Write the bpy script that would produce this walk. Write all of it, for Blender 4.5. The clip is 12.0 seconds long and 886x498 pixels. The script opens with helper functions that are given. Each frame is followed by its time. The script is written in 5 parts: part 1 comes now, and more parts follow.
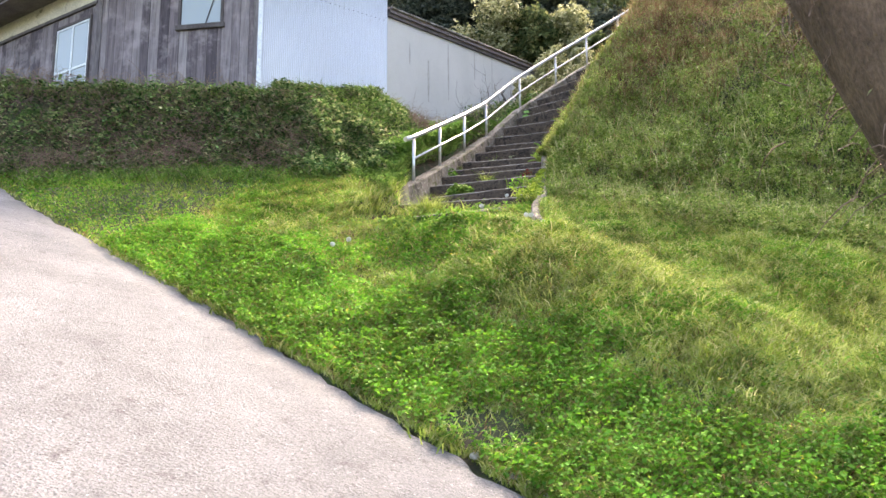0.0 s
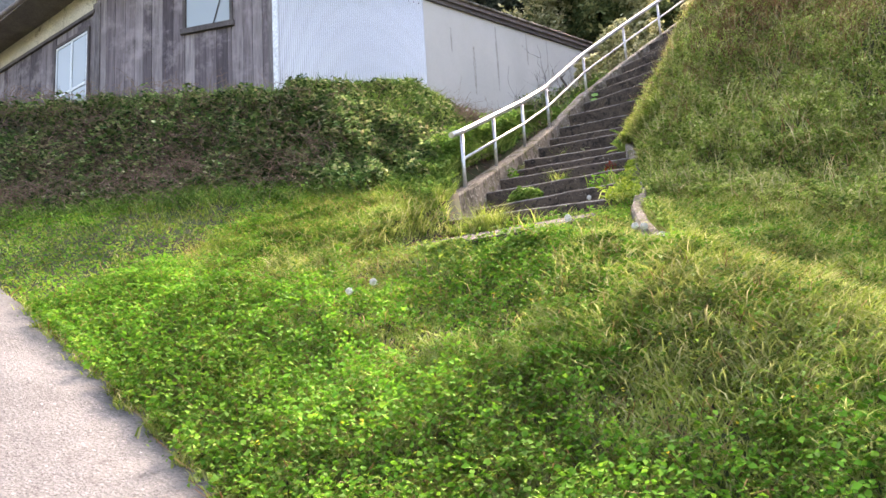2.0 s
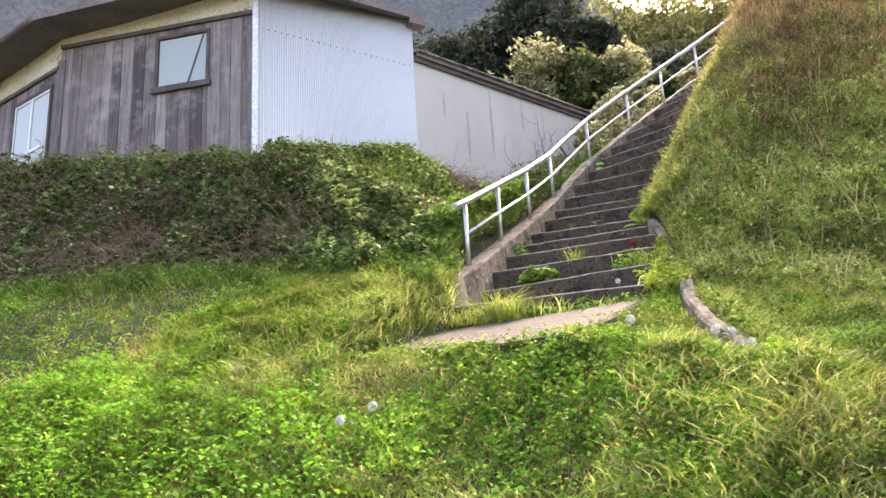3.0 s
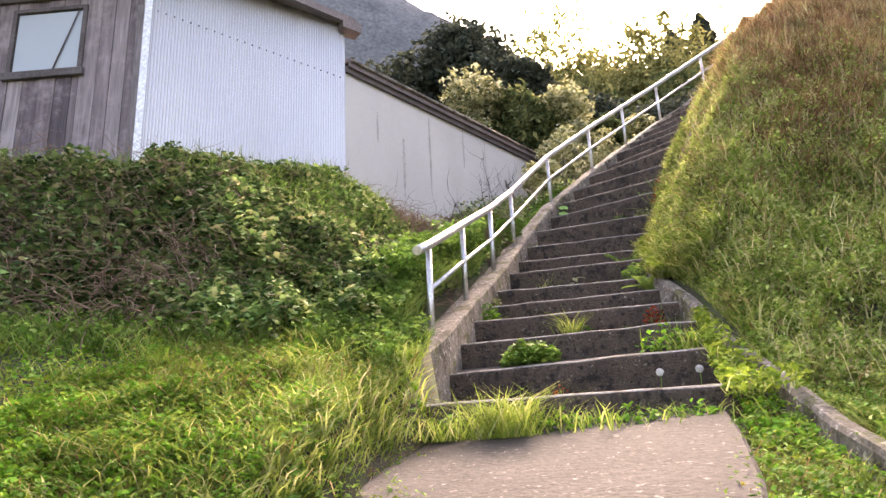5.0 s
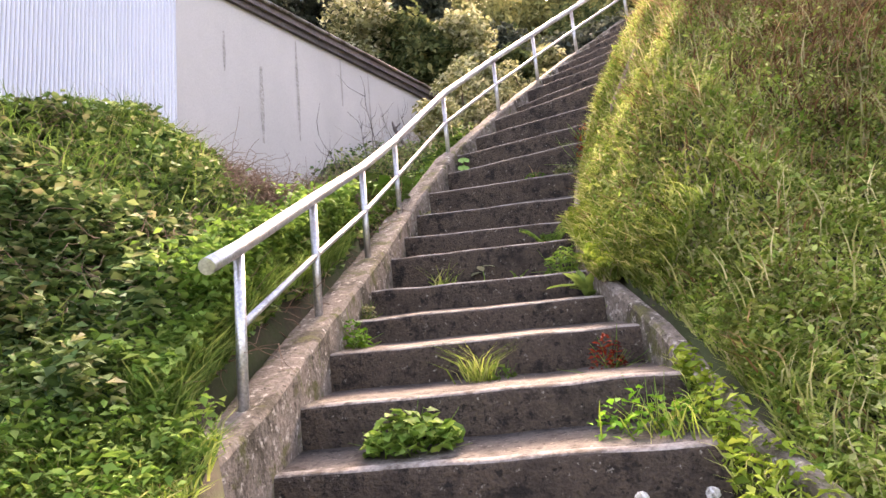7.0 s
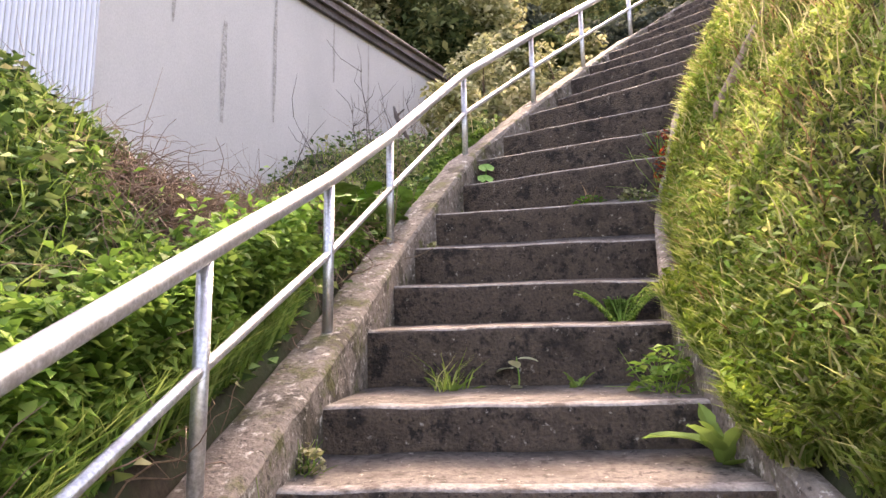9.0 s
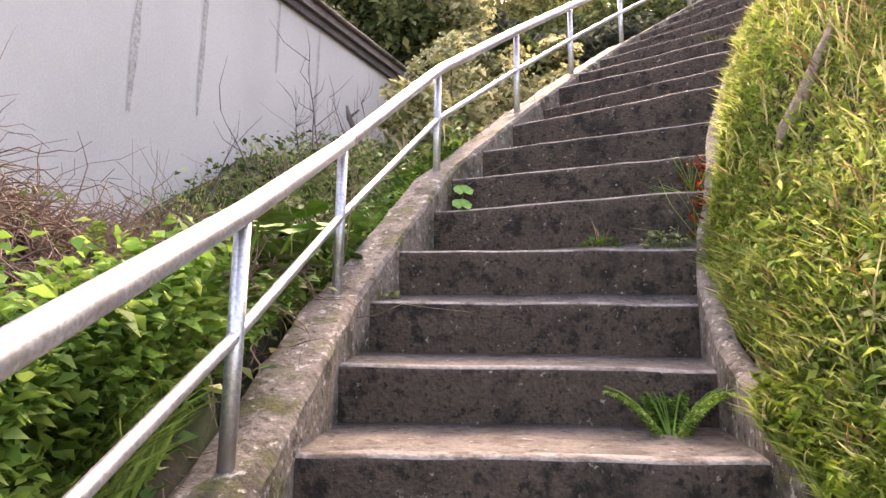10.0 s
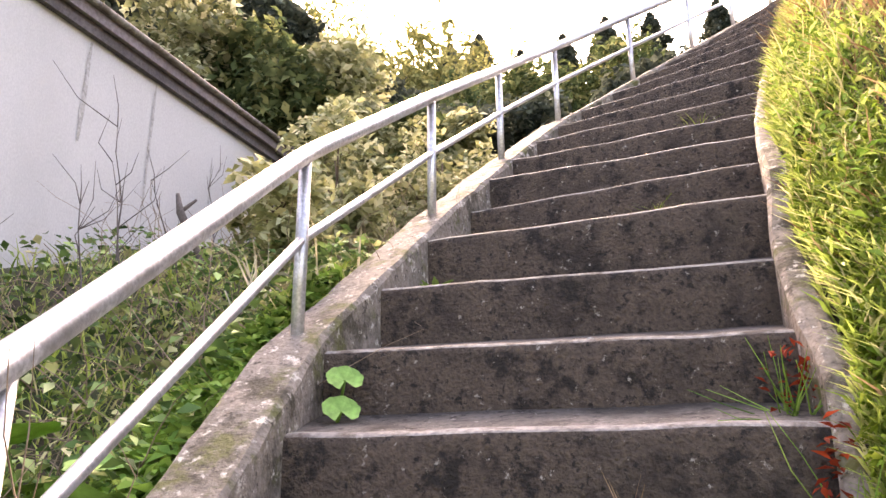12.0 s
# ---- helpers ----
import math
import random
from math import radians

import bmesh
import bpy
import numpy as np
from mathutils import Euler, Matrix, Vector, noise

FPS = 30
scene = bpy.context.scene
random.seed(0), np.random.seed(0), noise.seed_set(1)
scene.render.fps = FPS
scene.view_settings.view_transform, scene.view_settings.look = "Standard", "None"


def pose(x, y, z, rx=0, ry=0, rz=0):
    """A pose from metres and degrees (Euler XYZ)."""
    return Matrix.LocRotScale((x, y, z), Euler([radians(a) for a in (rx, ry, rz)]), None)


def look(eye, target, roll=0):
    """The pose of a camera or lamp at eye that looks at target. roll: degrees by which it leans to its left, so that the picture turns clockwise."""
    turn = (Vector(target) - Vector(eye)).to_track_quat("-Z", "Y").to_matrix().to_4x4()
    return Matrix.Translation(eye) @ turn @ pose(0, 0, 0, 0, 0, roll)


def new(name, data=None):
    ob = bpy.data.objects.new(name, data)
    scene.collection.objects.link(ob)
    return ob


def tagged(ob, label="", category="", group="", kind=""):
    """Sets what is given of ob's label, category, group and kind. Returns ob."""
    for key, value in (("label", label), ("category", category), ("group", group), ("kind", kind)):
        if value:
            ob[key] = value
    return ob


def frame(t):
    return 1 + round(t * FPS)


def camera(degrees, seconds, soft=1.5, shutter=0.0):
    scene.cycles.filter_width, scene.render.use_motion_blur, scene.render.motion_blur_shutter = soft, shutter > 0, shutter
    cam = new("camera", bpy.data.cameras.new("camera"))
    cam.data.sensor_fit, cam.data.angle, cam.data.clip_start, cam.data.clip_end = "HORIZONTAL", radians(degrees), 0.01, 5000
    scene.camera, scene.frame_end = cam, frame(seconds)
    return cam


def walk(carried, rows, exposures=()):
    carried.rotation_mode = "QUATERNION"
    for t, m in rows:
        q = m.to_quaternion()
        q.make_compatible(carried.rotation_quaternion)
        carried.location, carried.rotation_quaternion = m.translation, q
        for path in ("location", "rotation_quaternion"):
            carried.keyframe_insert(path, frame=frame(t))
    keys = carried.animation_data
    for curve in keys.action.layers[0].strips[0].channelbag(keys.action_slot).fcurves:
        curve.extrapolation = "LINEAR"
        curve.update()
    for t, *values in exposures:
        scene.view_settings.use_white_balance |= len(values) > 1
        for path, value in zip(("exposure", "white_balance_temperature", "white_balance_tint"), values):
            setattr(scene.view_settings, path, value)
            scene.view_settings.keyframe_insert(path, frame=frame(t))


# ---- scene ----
cam = camera(62.2, 12.0)
PATH = [
    (0, (4.296, -8.67, -1.923), (3.444, -6.889, -1.603), -0.4),
    (0.5, (4.149, -8.233, -1.813), (3.152, -6.528, -1.5), 0.9),
    (1, (3.892, -7.799, -1.66), (2.896, -6.088, -1.381), 0.5),
    (1.5, (3.698, -7.327, -1.537), (2.688, -5.634, -1.197), 0.3),
    (2, (3.364, -6.874, -1.393), (2.376, -5.168, -1.053), -3.5),
    (2.5, (3.055, -6.473, -1.22), (2.101, -4.782, -0.741), -3.4),
    (4.5, (1.708, -5.04, -0.498), (1.007, -3.249, 0.05), -3.4),
    (5, (1.532, -4.627, -0.386), (0.889, -2.834, 0.226), -2.9),
    (5.5, (1.393, -4.198, -0.122), (0.906, -2.328, 0.393), -5.7),
    (6, (1.296, -3.721, 0.054), (0.829, -1.86, 0.619), -5.2),
    (6.5, (1.208, -3.341, 0.196), (0.747, -1.464, 0.709), -1.5),
    (7, (1.219, -2.857, 0.445), (0.816, -0.945, 0.87), -5.3),
    (9, (0.808, -1.111, 1.187), (0.407, 0.808, 1.581), -1.1),
    (9.5, (0.619, -0.551, 1.373), (0.246, 1.361, 1.826), -1.0),
    (10, (0.498, -0.117, 1.593), (0.252, 1.825, 2.003), 0.8),
    (10.5, (0.405, 0.362, 1.809), (0.222, 2.311, 2.221), 0.3),
    (11, (0.366, 0.763, 2.033), (0.214, 2.726, 2.386), -1.6),
    (11.5, (0.343, 1.137, 2.246), (0.365, 3.093, 2.658), 0.3),
    (12, (0.36, 1.511, 2.435), (0.408, 3.423, 3.023), -0.6),
]
walk(cam, [(t, look(eye, target, roll)) for t, eye, target, roll in PATH], [(0.0, 2.88, 7600, 15), (1.0, 2.68, 7650, 16), (2.5, 2.93, 8050, 20), (5.0, 2.9, 8350, 26), (7.0, 3.08, 8650, 29), (9.5, 3.1, 8650, 29), (11.0, 3.35, 8700, 29), (11.5, 3.52, 8700, 29), (12.0, 3.38, 8700, 29)])

# ---- world, sun, exposure ----
SUN_AZ, SUN_EL = radians(-4.0), radians(38.0)
world = bpy.data.worlds.new("sky")
scene.world = world
world.use_nodes = True
wn = world.node_tree
sky = wn.nodes.new("ShaderNodeTexSky")
sky.sky_type = "NISHITA"
sky.sun_disc = False
sky.sun_elevation, sky.sun_rotation = SUN_EL, SUN_AZ
sky.air_density, sky.dust_density, sky.ozone_density = 1.0, 4.0, 1.0
bg = wn.nodes["Background"]
bg.inputs["Strength"].default_value = 0.15
wn.links.new(sky.outputs[0], bg.inputs["Color"])
sun = bpy.data.lights.new("sun", "SUN")
sun.energy, sun.angle, sun.color = 2.0, radians(12.0), (1.0, 0.92, 0.82)
sun_ob = new("sun", sun)
sun_ob.matrix_world = look((0, 0, 30), Vector((0, 0, 30)) - Vector((math.sin(SUN_AZ) * math.cos(SUN_EL), math.cos(SUN_AZ) * math.cos(SUN_EL), math.sin(SUN_EL))))

rng = np.random.default_rng(7)


# ---- materials ----
def ramp(nt, fac, stops):
    n = nt.nodes.new("ShaderNodeValToRGB")
    while len(n.color_ramp.elements) < len(stops):
        n.color_ramp.elements.new(0.5)
    for e, (p, c) in zip(n.color_ramp.elements, stops):
        e.position, e.color = p, (*c, 1)
    nt.links.new(fac, n.inputs[0])
    return n.outputs[0]


def noise_out(nt, scale, detail=6.0, rough=0.6, stretch=(1, 1, 1)):
    tc = nt.nodes.new("ShaderNodeTexCoord")
    mp = nt.nodes.new("ShaderNodeMapping")
    mp.inputs["Scale"].default_value = stretch
    n = nt.nodes.new("ShaderNodeTexNoise")
    n.inputs["Scale"].default_value, n.inputs["Detail"].default_value, n.inputs["Roughness"].default_value = scale, detail, rough
    nt.links.new(tc.outputs["Object"], mp.inputs[0])
    nt.links.new(mp.outputs[0], n.inputs["Vector"])
    return n.outputs[0]


def mixed(nt, fac, a, b, mode="MIX"):
    n = nt.nodes.new("ShaderNodeMix")
    n.data_type, n.blend_type = "RGBA", mode
    for sock, v in ((n.inputs[0], fac), (n.inputs[6], a), (n.inputs[7], b)):
        if isinstance(v, (int, float)):
            sock.default_value = v
        elif isinstance(v, tuple):
            sock.default_value = (*v, 1)
        else:
            nt.links.new(v, sock)
    return n.outputs[2]


def blank(name, roughness=0.8, metallic=0.0, specular=0.5):
    m = bpy.data.materials.new(name)
    m.use_nodes = True
    nt = m.node_tree
    b = nt.nodes["Principled BSDF"]
    b.inputs["Roughness"].default_value, b.inputs["Metallic"].default_value = roughness, metallic
    b.inputs["Specular IOR Level"].default_value = specular
    return m, nt, b


def bumped(nt, b, height, strength, distance=0.01):
    n = nt.nodes.new("ShaderNodeBump")
    n.inputs["Strength"].default_value, n.inputs["Distance"].default_value = strength, distance
    nt.links.new(height, n.inputs["Height"])
    nt.links.new(n.outputs[0], b.inputs["Normal"])


def surface(name, dark, light, scale=4.0, fine=60.0, roughness=0.85, metallic=0.0, bump=0.4, stain=None, stain_scale=1.2, stretch=(1, 1, 1), distance=0.01, specular=0.4, stain_at=(0.5, 0.65), grain=(0.62, 1.25), fleck=None):
    """Two scales of tone, optional stains and lichen flecks, fine relief."""
    m, nt, b = blank(name, roughness, metallic, specular)
    big = noise_out(nt, scale, 8, 0.65, stretch)
    small = noise_out(nt, fine, 4, 0.6, stretch)
    col = ramp(nt, big, [(0.3, dark), (0.7, light)])
    tone = ramp(nt, small, [(0.3, (grain[0],) * 3), (0.7, (grain[1],) * 3)])
    col = mixed(nt, 1.0, col, tone, "MULTIPLY")
    if stain:
        s = ramp(nt, noise_out(nt, stain_scale, 7, 0.7, stretch), [(stain_at[0], (0, 0, 0)), (stain_at[1], (1, 1, 1))])
        col = mixed(nt, s, col, stain)
    if fleck:
        for c, sc, lo, hi in fleck:
            s = ramp(nt, noise_out(nt, sc, 5, 0.7), [(lo, (0, 0, 0)), (hi, (1, 1, 1))])
            col = mixed(nt, s, col, c)
    nt.links.new(col, b.inputs["Base Color"])
    bumped(nt, b, small, bump, distance)
    return m


def leafy(name, stops, translucent=0.35, roughness=0.7, patch=0.7, patch_scale=0.9):
    """Leaves and blades: a tone for each leaf, drifting in patches, letting light through."""
    m, nt, b = blank(name, roughness, 0.0, 0.07)
    geo = nt.nodes.new("ShaderNodeNewGeometry")
    one = ramp(nt, geo.outputs["Random Per Island"], stops)
    drift = ramp(nt, noise_out(nt, patch_scale, 3), [(0.35, (patch, patch, patch)), (0.65, (1.2, 1.2, 1.2))])
    col = mixed(nt, 1.0, one, drift, "MULTIPLY")
    clumps = ramp(nt, noise_out(nt, patch_scale * 6.0, 2), [(0.36, (0.52, 0.56, 0.52)), (0.6, (1.25, 1.23, 1.23))])
    col = mixed(nt, 1.0, col, clumps, "MULTIPLY")
    nt.links.new(col, b.inputs["Base Color"])
    tr = nt.nodes.new("ShaderNodeBsdfTranslucent")
    nt.links.new(col, tr.inputs["Color"])
    mx = nt.nodes.new("ShaderNodeMixShader")
    mx.inputs[0].default_value = translucent
    out = nt.nodes["Material Output"]
    nt.links.new(b.outputs[0], mx.inputs[1])
    nt.links.new(tr.outputs[0], mx.inputs[2])
    nt.links.new(mx.outputs[0], out.inputs["Surface"])
    return m


SOIL = surface("soil", (0.032, 0.024, 0.017), (0.075, 0.056, 0.036), 2.0, 40, 0.95, bump=0.6, stain=(0.035, 0.05, 0.015), stain_at=(0.42, 0.56))
ASPHALT = surface("worn_pale_concrete_road", (0.128, 0.126, 0.129), (0.202, 0.198, 0.2), 2.2, 75, 0.92, bump=1.0, stain=(0.085, 0.08, 0.08), stain_scale=9.0, distance=0.015, stain_at=(0.56, 0.7), fleck=[((0.07, 0.066, 0.065), 60.0, 0.57, 0.65), ((0.42, 0.41, 0.4), 45.0, 0.62, 0.69)])
# Step concrete: weathered, with the shade of the risers put into its colour.
CONCRETE = surface("weathered_concrete_riser_shade", (0.052, 0.036, 0.026), (0.13, 0.094, 0.07), 3.2, 75, 0.9, bump=1.0, stain=(0.03, 0.021, 0.016), stain_scale=3.2, stain_at=(0.47, 0.66), distance=0.02, grain=(0.68, 1.3), fleck=[((0.018, 0.013, 0.01), 11.0, 0.53, 0.63), ((0.016, 0.012, 0.009), 34.0, 0.57, 0.63), ((0.3, 0.27, 0.23), 30.0, 0.63, 0.69)])
# Worn edge, paled so the colour carries the light on the nosing.
EDGE = surface("worn_bare_concrete_lit_edge", (0.17, 0.15, 0.135), (0.33, 0.3, 0.27), 5.0, 60, 0.9, bump=0.7, stain=(0.09, 0.072, 0.058), stain_scale=7.0, stain_at=(0.48, 0.6))
# Worn tread, kept lighter than the riser as the side turned skyward.
TREAD = surface("worn_grey_lit_tread", (0.088, 0.074, 0.062), (0.18, 0.155, 0.133), 4.0, 60, 0.92, bump=0.8, stain=(0.06, 0.048, 0.038), stain_scale=6.0, stain_at=(0.48, 0.62), fleck=[((0.035, 0.028, 0.02), 24.0, 0.55, 0.63), ((0.4, 0.37, 0.33), 34.0, 0.63, 0.69)])
CURB = surface("lichened_concrete", (0.14, 0.112, 0.09), (0.33, 0.28, 0.235), 4.0, 50, 0.92, bump=0.9, stain=(0.06, 0.05, 0.034), stain_scale=4.0, stain_at=(0.48, 0.6), fleck=[((0.48, 0.44, 0.38), 22.0, 0.57, 0.64), ((0.09, 0.09, 0.03), 6.0, 0.54, 0.64), ((0.05, 0.04, 0.03), 30.0, 0.58, 0.64)])
STEEL = surface("galvanised_steel", (0.5, 0.5, 0.52), (0.66, 0.66, 0.68), 6.0, 90, 0.38, 0.75, bump=0.08, stain=(0.36, 0.34, 0.33), stain_scale=5)
RENDER = surface("grey_cement_render", (0.44, 0.425, 0.41), (0.51, 0.49, 0.475), 0.8, 110, 0.9, bump=0.12, stain=(0.38, 0.365, 0.35), stain_scale=0.7, stretch=(1, 1, 0.6), stain_at=(0.5, 0.9), distance=0.004, grain=(0.88, 1.06))
TIN = surface("painted_corrugated_steel", (0.62, 0.63, 0.68), (0.7, 0.71, 0.75), 0.6, 240, 0.5, 0.1, bump=0.02, stain=(0.62, 0.63, 0.67), stain_scale=0.8, stain_at=(0.5, 0.9), grain=(0.94, 1.04))
WOOD = surface("weathered_grey_boards", (0.1, 0.085, 0.09), (0.24, 0.21, 0.215), 3.0, 40, 0.9, bump=0.4, stain=(0.05, 0.04, 0.045), stain_scale=2.0, stretch=(1, 1, 0.12))
PLASTER = surface("cream_plaster", (0.52, 0.47, 0.38), (0.64, 0.58, 0.48), 2.0, 40, 0.9, bump=0.2, stain=(0.2, 0.18, 0.14), stain_scale=3.0, stain_at=(0.58, 0.66))
ROOFING = surface("dark_roof_sheet", (0.11, 0.085, 0.085), (0.2, 0.165, 0.16), 3.0, 40, 0.7, bump=0.3)
TIMBER = surface("dark_timber", (0.06, 0.05, 0.05), (0.13, 0.11, 0.11), 4.0, 50, 0.85, bump=0.4)
ALU = surface("pale_aluminium", (0.55, 0.57, 0.58), (0.7, 0.72, 0.73), 4.0, 40, 0.45, 0.4, bump=0.05)
BARK = surface("brown_bark", (0.07, 0.045, 0.03), (0.19, 0.125, 0.085), 6.0, 45, 0.95, bump=1.0, distance=0.03, stretch=(1, 1, 0.35))
TWIG = surface("dry_twig", (0.16, 0.11, 0.075), (0.34, 0.25, 0.18), 9.0, 80, 0.9, bump=0.2)
VINE = surface("brown_dead_vine", (0.12, 0.075, 0.052), (0.3, 0.2, 0.145), 9.0, 80, 0.9, bump=0.2)
STONE = surface("grey_stone", (0.2, 0.19, 0.17), (0.4, 0.38, 0.35), 9.0, 60, 0.9)
FLUFF = surface("white_seed_fluff", (0.72, 0.72, 0.7), (0.85, 0.85, 0.83), 20, 200, 0.9)
RED = leafy("red_leaf", [(0.0, (0.2, 0.025, 0.015)), (1.0, (0.42, 0.07, 0.03))])
GRASS = leafy("lawn_blade", [(0.0, (0.14, 0.22, 0.035)), (0.45, (0.29, 0.39, 0.07)), (0.8, (0.42, 0.48, 0.12)), (0.93, (0.52, 0.52, 0.2)), (1.0, (0.6, 0.54, 0.32))], 0.42, patch=0.65)
CLOVER = leafy("clover_leaf", [(0.0, (0.067, 0.202, 0.020)), (0.6, (0.14, 0.34, 0.034)), (1.0, (0.22, 0.43, 0.05))], 0.35)
HILLGRASS = leafy("hill_blade", [(0.0, (0.17, 0.26, 0.05)), (0.45, (0.35, 0.45, 0.1)), (0.8, (0.52, 0.56, 0.2)), (1.0, (0.66, 0.58, 0.34))], 0.42, patch=0.55, patch_scale=1.6)
BANKGRASS = leafy("bank_blade", [(0.0, (0.07, 0.15, 0.03)), (0.6, (0.19, 0.31, 0.07)), (1.0, (0.38, 0.46, 0.15))], 0.35, patch=0.6)
STRAW = leafy("dry_blade", [(0.0, (0.17, 0.085, 0.045)), (0.5, (0.34, 0.19, 0.1)), (1.0, (0.56, 0.4, 0.24))], 0.3)
BRAMBLE = leafy("bramble_leaf", [(0.0, (0.045, 0.095, 0.035)), (0.45, (0.15, 0.26, 0.08)), (0.8, (0.36, 0.47, 0.18)), (1.0, (0.55, 0.5, 0.28))], 0.27, patch=0.4, patch_scale=1.3)
BROADLEAF = leafy("broad_leaf", [(0.0, (0.075, 0.17, 0.032)), (0.6, (0.19, 0.34, 0.065)), (1.0, (0.29, 0.41, 0.11))], 0.35)
YELLOWLEAF = leafy("pale_yellow_leaf", [(0.0, (0.18, 0.19, 0.085)), (0.5, (0.37, 0.37, 0.18)), (1.0, (0.64, 0.62, 0.42))], 0.4)
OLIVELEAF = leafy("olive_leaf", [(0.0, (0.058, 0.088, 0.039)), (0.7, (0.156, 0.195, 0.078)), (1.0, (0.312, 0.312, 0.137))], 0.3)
# Dark foliage paled towards grey, so its colour holds the haze of distance.
DARKLEAF = leafy("haze_paled_dark_leaf", [(0.0, (0.045, 0.06, 0.05)), (1.0, (0.13, 0.15, 0.11))], 0.25)
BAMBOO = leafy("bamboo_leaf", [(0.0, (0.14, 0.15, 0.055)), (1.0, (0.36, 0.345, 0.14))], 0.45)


def glass():
    m, nt, b = blank("window_glass", 0.08, 0.0, 0.6)
    b.inputs["Base Color"].default_value = (0.3, 0.34, 0.36, 1)
    return m


GLASS = glass()


# ---- mesh helpers ----
def mesh_of(name, verts, faces, mat, smooth=False):
    """A mesh from arrays; faces all of one size."""
    verts, faces = np.asarray(verts, np.float32), np.asarray(faces, np.int32)
    me = bpy.data.meshes.new(name)
    n, k = faces.shape
    me.vertices.add(len(verts))
    me.vertices.foreach_set("co", verts.ravel())
    me.loops.add(n * k)
    me.loops.foreach_set("vertex_index", faces.ravel())
    me.polygons.add(n)
    me.polygons.foreach_set("loop_start", np.arange(0, n * k, k, dtype=np.int32))
    me.polygons.foreach_set("loop_total", np.full(n, k, np.int32))
    if smooth:
        me.polygons.foreach_set("use_smooth", np.ones(n, bool))
    me.update(calc_edges=True)
    me.materials.append(mat)
    return me


def part(name, data, mat, parent=None, label=""):
    """Links a bmesh or a mesh as one object under a thing or a part."""
    if isinstance(data, bmesh.types.BMesh):
        me = bpy.data.meshes.new(name)
        data.to_mesh(me)
        data.free()
        me.materials.append(mat)
    else:
        me = data
    ob = new(name, me)
    if parent is not None:
        ob.parent = parent
        ob.matrix_parent_inverse = parent.matrix_basis.inverted()
    if label:
        ob["label"] = label
    return ob


def empty(name, at, label, category, group="", kind=""):
    e = new(name)
    e.location = at
    return tagged(e, label, category, group, kind)


def prism(bottom, top):
    """A closed solid between two rings of the same count."""
    bm = bmesh.new()
    a = [bm.verts.new(p) for p in bottom]
    b = [bm.verts.new(p) for p in top]
    n = len(a)
    bm.faces.new(a[::-1])
    bm.faces.new(b)
    for i in range(n):
        bm.faces.new((a[i], a[(i + 1) % n], b[(i + 1) % n], b[i]))
    bmesh.ops.recalc_face_normals(bm, faces=bm.faces)
    return bm


def wall_box(a, b, z0, z1a, z1b, thick, bevel=0.0):
    """An upright slab from plan point a to b, its thickness to the left of that way."""
    d = Vector((b[0] - a[0], b[1] - a[1], 0)).normalized()
    n = Vector((-d.y, d.x, 0)) * thick
    ring = [(a[0], a[1]), (b[0], b[1]), (b[0] + n.x, b[1] + n.y), (a[0] + n.x, a[1] + n.y)]
    tops = [z1a, z1b, z1b, z1a]
    bm = prism([(x, y, z0) for x, y in ring], [(x, y, z) for (x, y), z in zip(ring, tops)])
    if bevel:
        bmesh.ops.bevel(bm, geom=bm.edges[:], offset=bevel, segments=1, affect="EDGES")
    return bm


def tube(points, radius, sides=12, taper=None):
    """A round bar along points, with closed ends."""
    bm = bmesh.new()
    pts = [Vector(p) for p in points]
    rings = []
    for i, p in enumerate(pts):
        d = (pts[min(i + 1, len(pts) - 1)] - pts[max(i - 1, 0)]).normalized()
        u = d.cross(Vector((0.12, 0.05, 1.0)) if abs(d.z) < 0.9 else Vector((1, 0, 0))).normalized()
        v = d.cross(u)
        r = radius if taper is None else radius * taper[i]
        rings.append([bm.verts.new(p + (u * math.cos(a) + v * math.sin(a)) * r) for a in (2 * math.pi * k / sides for k in range(sides))])
    for a, b in zip(rings, rings[1:]):
        for k in range(sides):
            bm.faces.new((a[k], a[(k + 1) % sides], b[(k + 1) % sides], b[k])).smooth = True
    bm.faces.new(rings[0])
    bm.faces.new(rings[-1][::-1])
    bmesh.ops.recalc_face_normals(bm, faces=bm.faces)
    return bm


# ---- plan: staircase line and ground heights ----
LEFT = [(0.12, -1.2), (0.0, -0.33), (-0.02, -0.02), (-0.055, 0.42), (-0.08, 0.84), (-0.095, 1.22), (-0.12, 1.78), (-0.145, 2.28), (-0.14, 2.68), (-0.09, 2.98), (0.0, 3.43), (0.055, 3.72), (0.2, 4.05), (0.362, 4.42), (0.59, 4.86)]
RIGHT = [(1.52, -0.92), (1.46, -0.36), (1.43, 0.06), (1.36, 0.56), (1.2, 0.98), (1.12, 1.42), (1.06, 1.9), (1.07, 2.47), (1.1, 2.82), (1.15, 3.02), (1.235, 3.15), (1.31, 3.41), (1.42, 3.69), (1.545, 3.89), (1.72, 4.28), (1.87, 4.57), (2.04, 4.85), (2.2, 5.1), (2.375, 5.33), (2.55, 5.56), (2.72, 5.77)]
STEP_Z = [0.0, 0.27, 0.505, 0.745, 0.945, 1.16, 1.46, 1.715, 1.983, 2.245, 2.54, 2.797, 3.072, 3.373, 3.665]
POSTS = [(-0.1, -0.358, 0.513), (-0.164, 0.57, 0.962), (-0.202, 1.543, 1.44), (-0.254, 2.599, 1.998), (-0.035, 3.755, 2.857), (0.391, 4.704, 3.59), (0.816, 5.534, 4.236), (1.325, 6.304, 4.884), (2.077, 6.85, 5.535), (2.83, 7.397, 6.186), (3.54, 7.995, 6.837), (4.3, 8.6, 7.52)]


